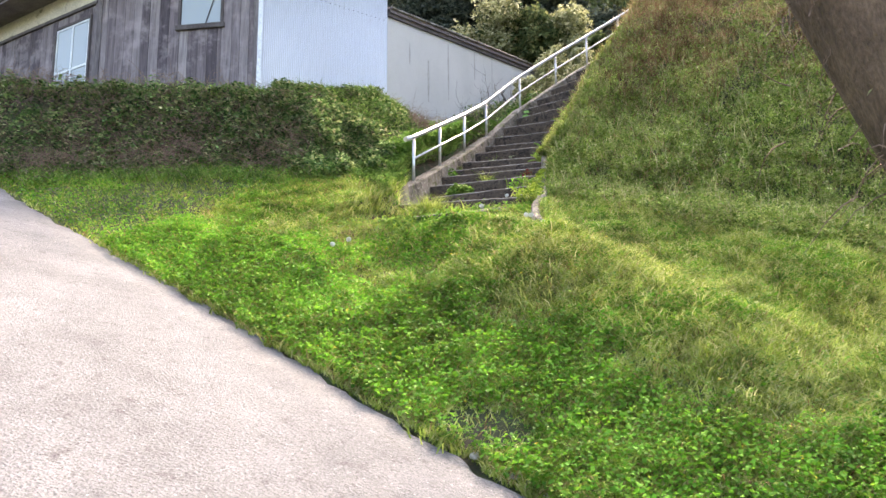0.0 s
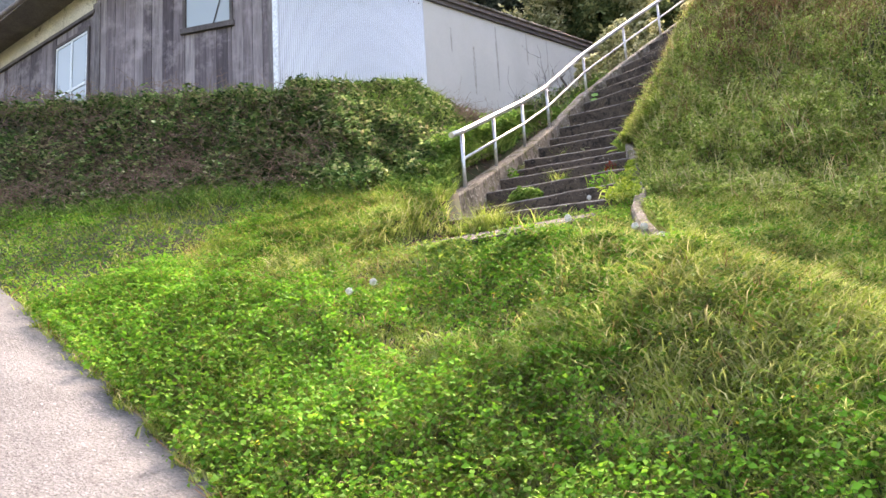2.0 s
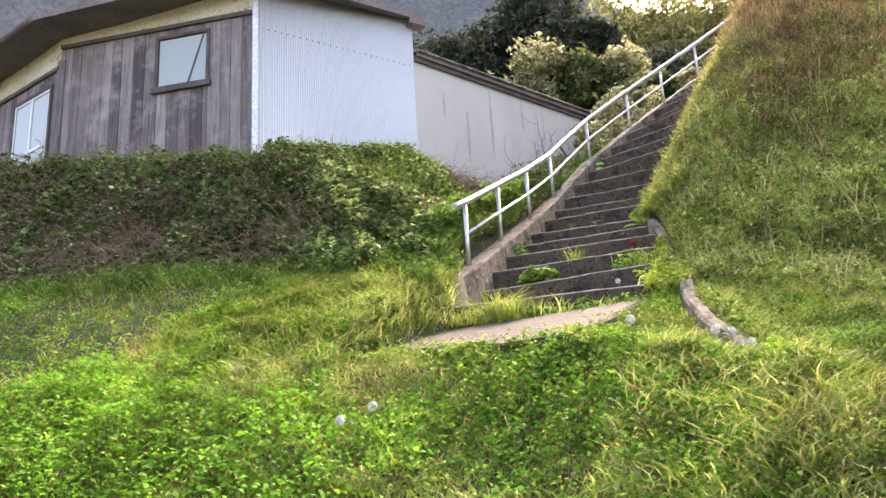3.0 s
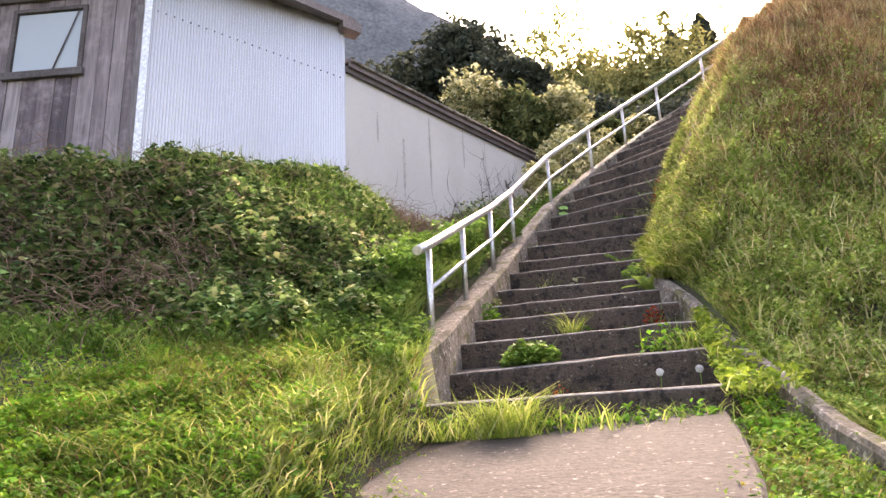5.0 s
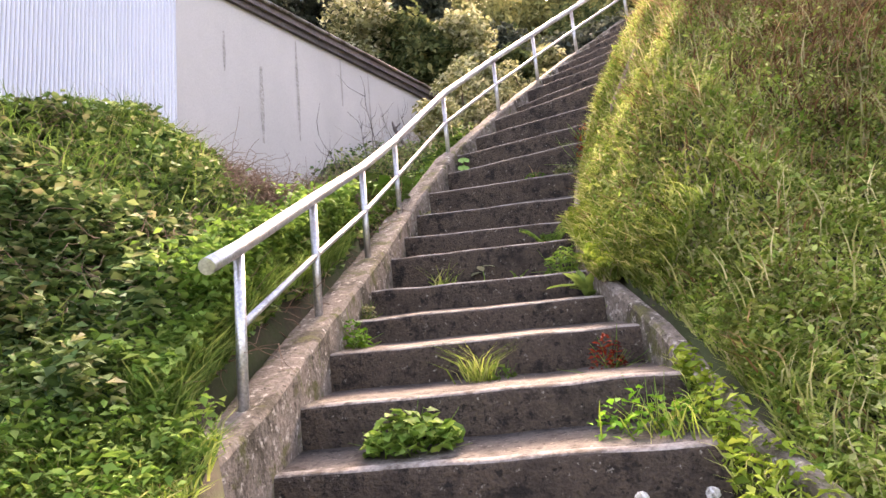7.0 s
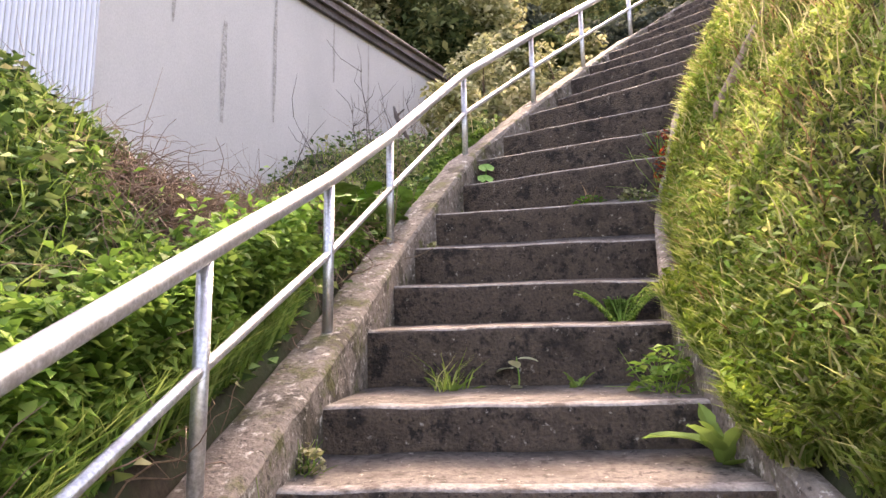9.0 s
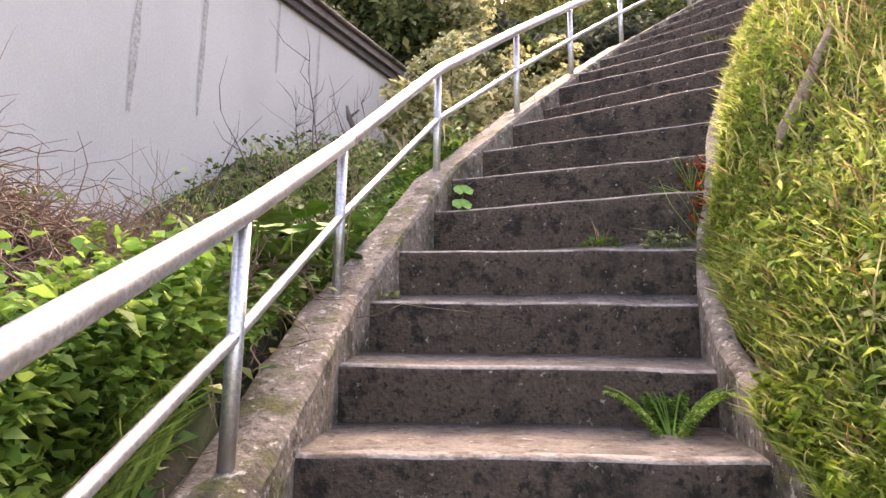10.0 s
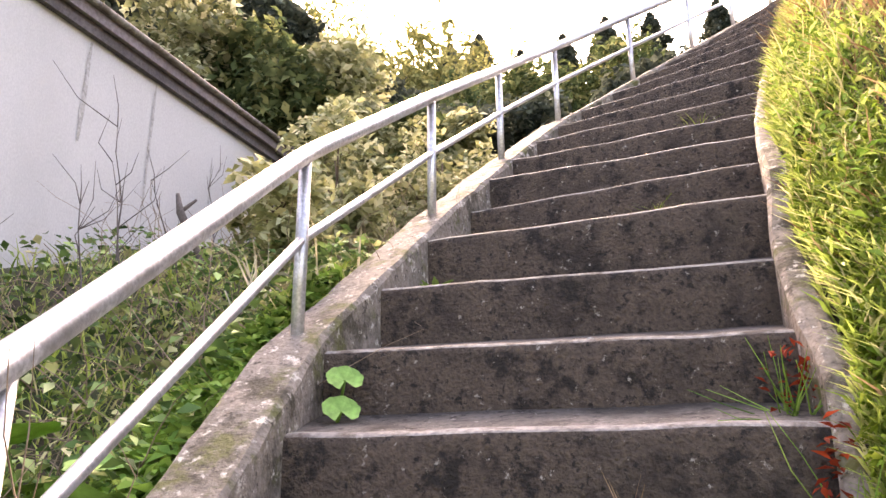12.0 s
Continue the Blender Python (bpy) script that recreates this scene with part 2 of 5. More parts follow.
def inner_line():
    """The stringer's inner top edge, offset from the feet of the posts."""
    out = []
    for i, (x, y, z) in enumerate(POSTS):
        ax, ay, _ = POSTS[max(i - 1, 0)]
        cx, cy, _ = POSTS[min(i + 1, len(POSTS) - 1)]
        t = math.hypot(cx - ax, cy - ay)
        out.append((x + (cy - ay) / t * 0.095, y - (cx - ax) / t * 0.095, z - 0.004))
    return out


INNER = inner_line()
while len(LEFT) < 29:
    z = STEP_Z[-1] + 0.262
    iz = [p[2] for p in INNER]
    x, y = float(np.interp(z, iz, [p[0] for p in INNER])), float(np.interp(z, iz, [p[1] for p in INNER]))
    STEP_Z.append(z)
    LEFT.append((x, y))
    if len(RIGHT) < len(LEFT):
        RIGHT.append((RIGHT[-1][0] + 0.22, RIGHT[-1][1] + 0.19))
LX, LY, RX, RY = (np.array(v) for v in ([p[0] for p in LEFT], [p[1] for p in LEFT], [p[0] for p in RIGHT], [p[1] for p in RIGHT]))
RY = np.maximum.accumulate(RY + np.arange(len(RY)) * 1e-4)
KZ = np.array(STEP_Z)


def smooth01(v):
    v = np.clip(v, 0, 1)
    return v * v * (3 - 2 * v)


def wavy(x, y, scale, seed=0.0):
    x, y = x + scale * 1.3 * np.sin(y * 0.83 / scale + seed) + scale * 2.1 * np.sin(y * 0.19 / scale), y + scale * 1.2 * np.sin(x * 0.71 / scale - seed) + scale * 1.9 * np.cos(x * 0.23 / scale)
    return (np.sin(x * 1.7 / scale + seed) * np.cos(y * 1.3 / scale + seed * 2) + 0.5 * np.sin(x * 3.1 / scale - y * 2.3 / scale + seed * 3) + 0.35 * np.cos(x * 5.3 / scale + y * 4.7 / scale + seed)) / 1.85


def lawn_z(x, y):
    x, y = np.clip(x, -16, 9), np.clip(y, -20, 8)
    return 0.757 - 0.2258 * x + 0.4483 * y


def road_side(x, y):
    """Metres past the road's edge, towards the carriageway."""
    return -(x - 1.5) * 0.284 - (y + 5.016) * 0.959


def road_z(x, y):
    x, y = np.clip(x, -40, 20), np.clip(y, -25, 20)
    return -1.816 - 0.358 * ((x - 1.5) * 0.959 - (y + 5.016) * 0.284)


def bank_in(x, y):
    """Metres behind the foot of the bank under the house."""
    return -(x + 4.5) * 0.49 + (y + 3.0) * 0.87


KERB_X, KERB_Y, KERB_Z = (2.35, 2.08, 1.9, 1.76, 1.6, 1.42), (-2.6, -2.05, -1.5, -0.78, -0.33, 0.42), (-0.72, -0.46, -0.23, 0.06, 0.29, 0.71)
EDGE_Y, EDGE_X = np.concatenate([KERB_Y, RY[4:]]), np.concatenate([KERB_X, RX[4:] + 0.03])


def kerb_x(y):
    """Inner edge of the kerb on the hill's side."""
    return np.interp(y, EDGE_Y, EDGE_X)


def ground_z(x, y):
    x, y = np.asarray(x, float), np.asarray(y, float)
    edge = road_side(x, y)
    z = np.where(edge > 0, road_z(x, y), lawn_z(x, y))
    lawn = z + (0.05 * wavy(x, y, 0.9) + 0.035 * wavy(x, y, 0.38, 2.0) + 0.028 * wavy(x, y, 0.2, 5.0)) * smooth01(-edge * 1.5)
    kx, kz = kerb_x(y), np.interp(y, KERB_Y, KERB_Z)
    level = 0.074 + 0.24 * y
    level = level + (np.minimum(level, kz - 0.06) - level) * np.clip((x - 1.62) / np.maximum(kx - 1.62, 0.05), 0, 1)
    out = np.hypot(np.maximum(np.maximum(0.15 - x, x - kx - 0.15), 0), np.maximum(-2.82 - y, 0))
    lawn = np.where(y < 0, np.maximum(lawn, level - 0.5 * out), lawn)
    xl, xr = np.interp(y, LY, LX), np.interp(y, RY, RX)
    zl, zr = np.interp(y, LY, KZ), np.interp(y, RY, KZ)
    # left: bank and house terrace
    dl = xl - np.where(y < -0.78, 0.0, 0.2) - x
    top = 2.14 + 0.25 * np.clip(y + 0.3, 0, 3.2) + 0.16 * np.clip(y - 2.9, 0, 6) + 0.1 * wavy(x, y, 1.1, 2.0)
    sheer = smooth01((-1.2 - x) / 2.0)
    bank = lawn + np.maximum(top - lawn, 0) * smooth01((bank_in(x, y) - 0.4 * sheer) / (1.7 - 0.65 * sheer))
    steep = 0.87 * (1 - smooth01((y - 1.3) / 2.0)) + 0.02
    side = zl - 0.12 + 0.1 * (1 - smooth01((y - 1.3) / 2.0)) + steep * np.maximum(dl, 0) - 0.38 * smooth01(dl / 0.6) * smooth01((y - 2.0) / 1.5)
    left = np.maximum(lawn, np.minimum(bank, side))
    left = np.where(y > 2.5, np.minimum(bank, side), left)
    # right: grass hill
    dr = x - kerb_x(y) - 0.08
    hill = 0.54 + 1.15 * np.clip(y, -20, 2.5) + 0.95 * np.clip(y - 2.5, 0, 5) - 0.25 * (np.clip(x, 0, 9) - 2.2) + 0.15 * wavy(x, y, 0.6, 1.0) + 0.085 * wavy(x, y, 0.2, 3.0)
    flank = zr + 0.06 + (0.8 + 0.8 * smooth01((y - 0.2) / 1.2)) * np.maximum(dr, 0) + 0.09 * wavy(x, y, 0.24, 4.0) * smooth01(dr * 5) + np.where(y < -1, 9, 0)
    right = np.maximum(lawn, np.minimum(hill, flank))
    # under the steps and the slab at their foot
    pit = np.minimum(zl, zr) - 0.4
    slab = lawn + (np.minimum(lawn, level - 0.04) - lawn) * smooth01((y + 2.85) / 0.2) * smooth01((x - 0.08) / 0.2)
    verge = (x > xr + 0.03) & (y < 1.0)
    mid = np.where(y > -1.2, np.where(verge, zr - 0.07, pit), slab)
    z = np.where(dl > 0, left, np.where(dr > 0, right, mid))
    z = np.where(y < -2.9, np.maximum(lawn, np.where(x > 1.5, right, lawn)), z)
    z = np.where((y < -1.2) & (dl > 0) , np.maximum(left, lawn), z)
    # the low kerb's trough: lawn below it on one side, slope rising from it on the other
    flush = 0.02 + 0.2 * y + (zr - 0.09 - 0.2 * y) * smooth01((y + 0.9) / 0.6)
    near = np.where(x < kx, flush + (kz - 0.13 - flush) * np.clip((x - 1.62) / (kx - 1.67), 0, 1) + 1.2 * np.maximum(1.5 - x, 0), kz - 0.04 + 0.75 * np.maximum(x - kx, 0))
    fade = smooth01((y + 2.75) / 0.7) * smooth01((0.6 - y) / 0.5) * (x > 1.3) * (x < 3.2)
    z = z + (np.minimum(z, near) - z) * fade
    # wooded slope beyond
    z = z + np.clip(y - 9.5, 0, 60) * 0.3
    return z


def axis(lo, hi, step, far):
    """Grid lines: close together from lo to hi, then ever wider out to far."""
    mid = list(np.arange(lo, hi + 1e-6, step))
    out, s = [hi], step
    while out[-1] < far:
        s *= 1.35
        out.append(out[-1] + s)
    neg, s = [lo], step
    while neg[-1] > -far:
        s *= 1.35
        neg.append(neg[-1] - s)
    return np.array(neg[:0:-1] + mid + out[1:])


def build_ground():
    gx, gy = axis(-11, 7, 0.12, 600), axis(-11, 10, 0.12, 600)
    xx, yy = np.meshgrid(gx, gy)
    zz = ground_z(xx, yy)
    zz = zz - np.where(road_side(xx, yy) > 0.02, 0.05, 0.0)
    v = np.stack([xx, yy, zz], -1).reshape(-1, 3)
    nx, ny = len(gx), len(gy)
    i = (np.arange(ny - 1)[:, None] * nx + np.arange(nx - 1)[None]).ravel()
    f = np.stack([i, i + 1, i + nx + 1, i + nx], 1)
    tagged(part("ground", mesh_of("ground", v, f, SOIL, True), SOIL), "sloping brown soil under grass and brambles", "ground", kind="structure")


build_ground()


def build_road():
    """Pale concrete lane with a ragged grass-side edge, climbing along the lawn."""
    us = np.concatenate([np.arange(-14, 9, 0.06), np.arange(9, 40, 1.0)])
    rows = []
    for w in (0.0, 0.05, 0.4, 1.2, 2.5, 4.5):
        rag = 0.05 * wavy(us, us * 0, 0.25, 3.0) + 0.03 * np.sin(us * 23.0) * np.sin(us * 7.1) + 0.06 * np.sin(us * 1.1)
        off = w + (rag if w < 0.3 else 0)
        x = 1.5 + us * 0.959 - off * 0.284
        y = -5.016 - us * 0.284 - off * 0.959
        rows.append(np.stack([x, y, road_z(x, y) + (0.0 if w else -0.05)], -1))
    v = np.concatenate(rows)
    n = len(us)
    f = np.concatenate([np.stack([i * n + np.arange(n - 1), i * n + np.arange(1, n), (i + 1) * n + np.arange(1, n), (i + 1) * n + np.arange(n - 1)], 1) for i in range(5)])
    ob = part("road", mesh_of("road", v, f[:, ::-1], ASPHALT, True), ASPHALT)
    tagged(ob, "pale worn concrete lane with a ragged grassy edge", "road", kind="structure")


build_road()


# ---- staircase ----
def step_mesh(k):
    """One concrete step: worn nosing, slightly uneven along its width."""
    l0, r0 = Vector((*LEFT[k], STEP_Z[k])), Vector((*RIGHT[k], STEP_Z[k]))
    l1, r1 = Vector((*LEFT[k + 1], STEP_Z[k])), Vector((*RIGHT[k + 1], STEP_Z[k]))
    l0, r0 = l0 + (l0 - r0).normalized() * 0.1, r0 + (r0 - l0).normalized() * 0.07
    l1, r1 = l1 + (l1 - r1).normalized() * 0.1, r1 + (r1 - l1).normalized() * 0.06
    n = 22
    verts, faces = [], []
    prof = [(0.012, -0.34), (0.012, -0.3), (0.004, -0.14), (0.0, -0.03), (0.004, -0.011), (0.02, 0.0), (0.06, 0.006), (1.06, 0.068), (1.06, -0.3), (1.06, -0.34)]
    for i in range(n + 1):
        f = i / n
        a, b = l0.lerp(r0, f), l1.lerp(r1, f)
        d = (b - a)
        L = d.length
        j = noise.noise((f * 9, k * 3.7, 0.5)) * 0.009 + noise.noise((f * 31, k * 1.7, 4.5)) * 0.006
        jz = noise.noise((f * 7, k * 2.3, 8.5)) * 0.007
        for o, z in prof:
            p = a + d * (o if o > 1 else o / L) + d.normalized() * (j if o < 0.1 else 0)
            verts.append((p.x, p.y, p.z + z + (jz if z > -0.1 else 0)))
    m = len(prof)
    for i in range(n):
        for q in range(m - 1):
            faces.append((i * m + q, (i + 1) * m + q, (i + 1) * m + q + 1, i * m + q + 1))
    for e in (0, n * m):
        faces += [(e, e + 1, e + 8, e + 9), (e + 1, e + 2, e + 7, e + 8), (e + 2, e + 3, e + 6, e + 7), (e + 3, e + 4, e + 5, e + 6)]
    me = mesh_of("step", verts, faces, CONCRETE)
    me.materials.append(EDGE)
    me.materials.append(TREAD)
    # Nosing and tread faces take lit colours, the rest the shaded one.
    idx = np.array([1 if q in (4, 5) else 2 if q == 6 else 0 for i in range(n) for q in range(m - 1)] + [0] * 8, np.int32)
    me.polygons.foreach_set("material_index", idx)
    return me


stairs = empty("staircase", (0.7, 0, 0), "dark weathered concrete outdoor staircase curving uphill, weeds on treads", "staircase", kind="structure")
for k in range(0, 28):
    part("step", step_mesh(k), CONCRETE, stairs)


def swept(points, width, top, depth, mat_jit=0.008):
    """A cast kerb: its inner edge along points, rough top edges."""
    pts = [Vector(p) for p in points]
    fine = []
    for a, b in zip(pts, pts[1:]):
        c = max(2, int((b - a).length / 0.06))
        fine += [a.lerp(b, i / c) for i in range(c)]
    fine.append(pts[-1])
    verts, faces = [], []
    prof = [(0, -depth), (0, -0.02), (0.015, 0), (width * 0.5, 0.004), (width - 0.015, 0), (width, -0.02), (width, -depth)]
    for i, p in enumerate(fine):
        d = fine[min(i + 2, len(fine) - 1)] - fine[max(i - 2, 0)]
        n = Vector((-d.y, d.x, 0)).normalized()
        for q, (o, z) in enumerate(prof):
            j = noise.noise((p.x * 9 + q * 5, p.y * 9, 2.0)) * mat_jit
            verts.append((p.x + n.x * (o + j), p.y + n.y * (o + j), p.z + top + z + j))
    m = len(prof)
    for i in range(len(fine) - 1):
        for q in range(m - 1):
            faces.append((i * m + q, (i + 1) * m + q, (i + 1) * m + q + 1, i * m + q + 1))
    bm = bmesh.new()
    vs = [bm.verts.new(v) for v in verts]
    for f in faces:
        bm.faces.new([vs[i] for i in f][::-1]).smooth = False
    bm.faces.new(vs[:m])
    bm.faces.new(vs[-m:][::-1])
    bmesh.ops.recalc_face_normals(bm, faces=bm.faces)
    return bm


left_line = [(0.0, -0.72, 0.345)] + INNER
part("stringer", swept(left_line, 0.19, 0.0, 0.85), CURB, stairs, "rough lichened concrete stringer carrying the handrail")
right_line = [(x + 0.085, y, z) for x, y, z in zip(KERB_X, KERB_Y, KERB_Z)] + [(RIGHT[k][0] + 0.115, RIGHT[k][1], STEP_Z[k] + (0.07 if k < 6 else 0.1)) for k in range(4, 29)]
part("side_kerb", swept(right_line, 0.085, 0.0, 0.5), CURB, stairs, "low rough concrete kerb half buried in grass")


def build_slab():
    """Cast slab at the foot of the steps."""
    ring_t, ring_b = [], []
    for x, y in [(0.16, -1.1), (0.18, -1.7), (0.26, -2.15), (0.5, -2.5), (0.85, -2.68), (1.25, -2.86), (1.6, -2.84), (1.62, -2.2), (1.6, -1.6), (1.55, -0.9)]:
        z = -0.2 + 0.24 * (y + 1.35)
        ring_t.append((x, y, z))
        ring_b.append((x, y, z - 0.4))
    bm = prism(ring_b, ring_t)
    bmesh.ops.bevel(bm, geom=[e for e in bm.edges if e.is_boundary is False and all(v.co.z > -0.6 for v in e.verts) and abs(e.verts[0].co.z - e.verts[1].co.z) < 0.2], offset=0.015, segments=1, affect="EDGES")
    ob = part("slab", bm, SLAB)
    tagged(ob, "worn gravelly concrete slab before the steps", "slab", kind="structure")


SLAB = surface("gravelly_concrete", (0.025, 0.021, 0.019), (0.053, 0.045, 0.041), 3.0, 42, 0.92, bump=1.0, grain=(0.45, 1.5), stain=(0.03, 0.025, 0.022), stain_scale=12.0, stain_at=(0.52, 0.62), fleck=[((0.2, 0.18, 0.165), 28.0, 0.6, 0.66), ((0.02, 0.016, 0.013), 40.0, 0.58, 0.64)])
build_slab()


# ---- handrail ----
HIGH, MIDH = 0.58, 0.3
rail = empty("handrail", POSTS[0], "galvanised steel tube handrail on short posts along the stairs", "handrail")
tops = [Vector(p) + Vector((0, 0, HIGH + 0.02)) for p in POSTS]
start = Vector((-0.06, -0.66, 0.985))
line = [start]
for i, p in enumerate(tops):
    if 0 < i < len(tops) - 1:
        line += [p.lerp(tops[i - 1], 0.07), p.lerp((tops[i - 1] + tops[i + 1]) / 2, 0.05), p.lerp(tops[i + 1], 0.07)]
    else:
        line.append(p)
part("top_rail", tube(line, 0.03, 16), STEEL, rail)
part("mid_rail", tube([Vector(p) + Vector((0, 0, MIDH)) for p in POSTS], 0.016, 12), STEEL, rail)
for p in POSTS:
    post = part("post", tube([Vector(p) - Vector((0, 0, 0.08)), Vector(p) + Vector((0, 0, HIGH))], 0.021, 12), STEEL, rail)


# ---- house and shed ----
C, M, B, E = (-2.44, 2.95), (-3.8, 0.83), (-6.76, -0.04), (-10.7, 0.36)


def along(a, b, s, out=0.0):
    d = Vector((b[0] - a[0], b[1] - a[1])).normalized()
    return (a[0] + d.x * s + d.y * out, a[1] + d.y * s - d.x * out)


def sloped(a, b, z0a, z1a, z0b, z1b, thick):
    """A slab from a to b whose foot and top both slope."""
    v = Vector((b[0] - a[0], b[1] - a[1], 0)).normalized()
    n = Vector((-v.y, v.x, 0)) * thick
    ring = [(a[0], a[1]), (b[0], b[1]), (b[0] + n.x, b[1] + n.y), (a[0] + n.x, a[1] + n.y)]
    return prism([(x, y, z) for (x, y), z in zip(ring, (z0a, z0b, z0b, z0a))], [(x, y, z) for (x, y), z in zip(ring, (z1a, z1b, z1b, z1a))])


def dist(a, b):
    return math.hypot(b[0] - a[0], b[1] - a[1])


house = empty("house", (-6.0, 2.5, 2.2), "old house with weathered board walls and a tin-clad side", "house")


def corrugated(a, b, z0, za, zb, pitch=0.034, depth=0.016):
    """Upright wavy sheet with thickness."""
    L = dist(a, b)
    n = int(L / pitch * 6)
    verts, faces = [], []
    for i in range(n + 1):
        s = L * i / n
        o = 0.012 + depth * math.sin(2 * math.pi * s / pitch)
        t = i / n
        for off in (o, o - 0.004):
            x, y = along(a, b, s, off)
            verts += [(x, y, z0), (x, y, za + (zb - za) * t)]
    for i in range(n):
        p, q = i * 4, i * 4 + 4
        faces += [(p, q, q + 1, p + 1), (p + 3, q + 3, q + 2, p + 2), (p + 1, q + 1, q + 3, p + 3)]
    return mesh_of("tin_sheet", verts, faces, TIN, True)


part("tin_cladding", corrugated(M, C, 2.2, 5.55, 5.55), TIN, house, "pale blue-grey corrugated steel cladding")
part("wall", wall_box(M, C, 2.0, 5.5, 5.5, 0.14), RENDER, house)
part("wall", wall_box(B, M, 2.0, 5.45, 5.45, 0.14), TIMBER, house)
part("wall", wall_box(E, B, 2.0, 5.45, 5.45, 0.14), TIMBER, house)


def window(a, b, s0, s1, z0, z1, name, mull, label):
    """A window on a wall: frame bars, mullions, glass set back."""
    x0, y0 = along(a, b, s0)
    w = new(name)
    w.location, w["label"] = (x0, y0, z0), label
    w.parent = house
    w.matrix_parent_inverse = house.matrix_basis.inverted()
    bar = 0.05

    def strip(nm, sa, sb, za, zb, o, t, mat):
        p, q = along(a, b, sa, o), along(a, b, sb, o)
        return part(nm, wall_box(p, q, za, zb, zb, t, 0.004), mat, w)
    strip("pane", s0 + 0.01, s1 - 0.01, z0 + 0.01, z1 - 0.01, 0.022, 0.006, GLASS)
    mat = ALU if mull else TIMBER
    strip("frame", s0 - bar, s0, z0 - bar, z1 + bar, 0.05, 0.045, TIMBER)
    strip("frame", s1, s1 + bar, z0 - bar, z1 + bar, 0.05, 0.045, TIMBER)
    strip("frame", s0, s1, z1, z1 + bar, 0.05, 0.045, TIMBER)
    strip("sill", s0 - bar - 0.03, s1 + bar + 0.03, z0 - bar - 0.04, z0, 0.07, 0.06, TIMBER)
    if mull:
        mid = (s0 + s1) / 2
        for sa, sb, za, zb in ((s0, s0 + 0.04, z0, z1), (s1 - 0.04, s1, z0, z1), (mid - 0.025, mid + 0.025, z0, z1), (s0 + 0.04, s1 - 0.04, z0 + 0.62, z0 + 0.67), (s0 + 0.04, s1 - 0.04, z1 - 0.04, z1)):
            strip("sash", sa, sb, za, zb, 0.036, 0.012, ALU)
    return w


def boards(a, b, z0, z1, gaps, width=0.17):
    """Upright weathered boards, each its own piece, leaving out windows."""
    L = dist(a, b)
    s, i = 0.0, 0
    while s < L - 0.02:
        w = min(width * random.uniform(0.8, 1.2), L - s)
        spans = [(z0, z1 + random.uniform(-0.012, 0.0))]
        for g0, g1, h0, h1 in gaps:
            if s + w > g0 and s < g1:
                if s < g0 - 0.03:
                    w = g0 - s
                elif s + w > g1 + 0.03 and s < g1 - 0.02:
                    w = g1 - s
                    spans = [(z0, h0), (h1, z1)]
                elif s >= g1 - 0.02:
                    pass
                else:
                    spans = [(z0, h0), (h1, z1)]
        o = random.uniform(0.014, 0.026)
        for za, zb in spans:
            if zb - za > 0.03:
                part("board", wall_box(along(a, b, s + 0.003, o), along(a, b, s + w - 0.003, o), za, zb, zb, o - 0.002, 0.002), BOARD, house)
        s += w


def board_material():
    m, nt, b = blank("weathered_board", 0.9, 0, 0.3)
    info = nt.nodes.new("ShaderNodeObjectInfo")
    tone = ramp(nt, info.outputs["Random"], [(0.0, (0.09, 0.075, 0.085)), (0.6, (0.2, 0.17, 0.18)), (1.0, (0.3, 0.27, 0.275))])
    grain = ramp(nt, noise_out(nt, 26, 6, 0.7, (1, 1, 0.06)), [(0.3, (0.45, 0.43, 0.45)), (0.7, (1.2, 1.17, 1.17))])
    col = mixed(nt, 1.0, tone, grain, "MULTIPLY")
    wash = ramp(nt, noise_out(nt, 2.2, 7, 0.7), [(0.5, (0, 0, 0)), (0.68, (0.75, 0.75, 0.75))])
    col = mixed(nt, wash, col, (0.34, 0.29, 0.3))
    nt.links.new(col, b.inputs["Base Color"])
    bumped(nt, b, grain, 0.35, 0.006)
    return m


BOARD = board_material()
LB = dist(B, M)
wsa, wsb = LB - 1.48, LB - 0.68
boards(B, M, 2.1, 5.04, [(wsa, wsb, 4.09, 4.91)])
window(B, M, wsa + 0.02, wsb - 0.02, 4.12, 4.88, "window", False, "dusty window in a dark wooden frame, reflecting sky")
# Thin rod added to draw a dark diagonal line over the pane.
part("slant_line", tube([(*along(B, M, wsb - 0.3, 0.035), 4.13), (*along(B, M, wsb - 0.07, 0.035), 4.87)], 0.008, 6), TIMBER, house, "thin dark diagonal line across the window")
LE = dist(E, B)
boards(E, B, 2.1, 4.72, [(LE - 1.28, LE - 0.2, 2.9, 4.52)])
window(E, B, LE - 1.26, LE - 0.22, 2.95, 4.48, "window", True, "aluminium sash window with two lights")
for a, b, s in ((B, M, 0.0), (B, M, LB - 0.07), (E, B, LE - 0.06)):
    part("corner_post", wall_box(along(a, b, s, 0.045), along(a, b, s + 0.08, 0.045), 2.1, 4.86, 4.86, 0.04, 0.004), WOOD, house)
part("trim", wall_box(along(M, C, -0.02, 0.05), along(M, C, 0.06, 0.05), 2.2, 5.5, 5.5, 0.045, 0.004), ALU, house, "pale metal corner strip")
part("plaster_band", wall_box(along(B, M, 0, 0.03), along(B, M, LB, 0.03), 5.08, 5.42, 5.42, 0.03), PLASTER, house, "stained cream plaster band under the eaves")
part("plaster_band", wall_box(along(E, B, 0, 0.03), along(E, B, LE, 0.03), 4.74, 5.42, 5.42, 0.03), PLASTER, house)
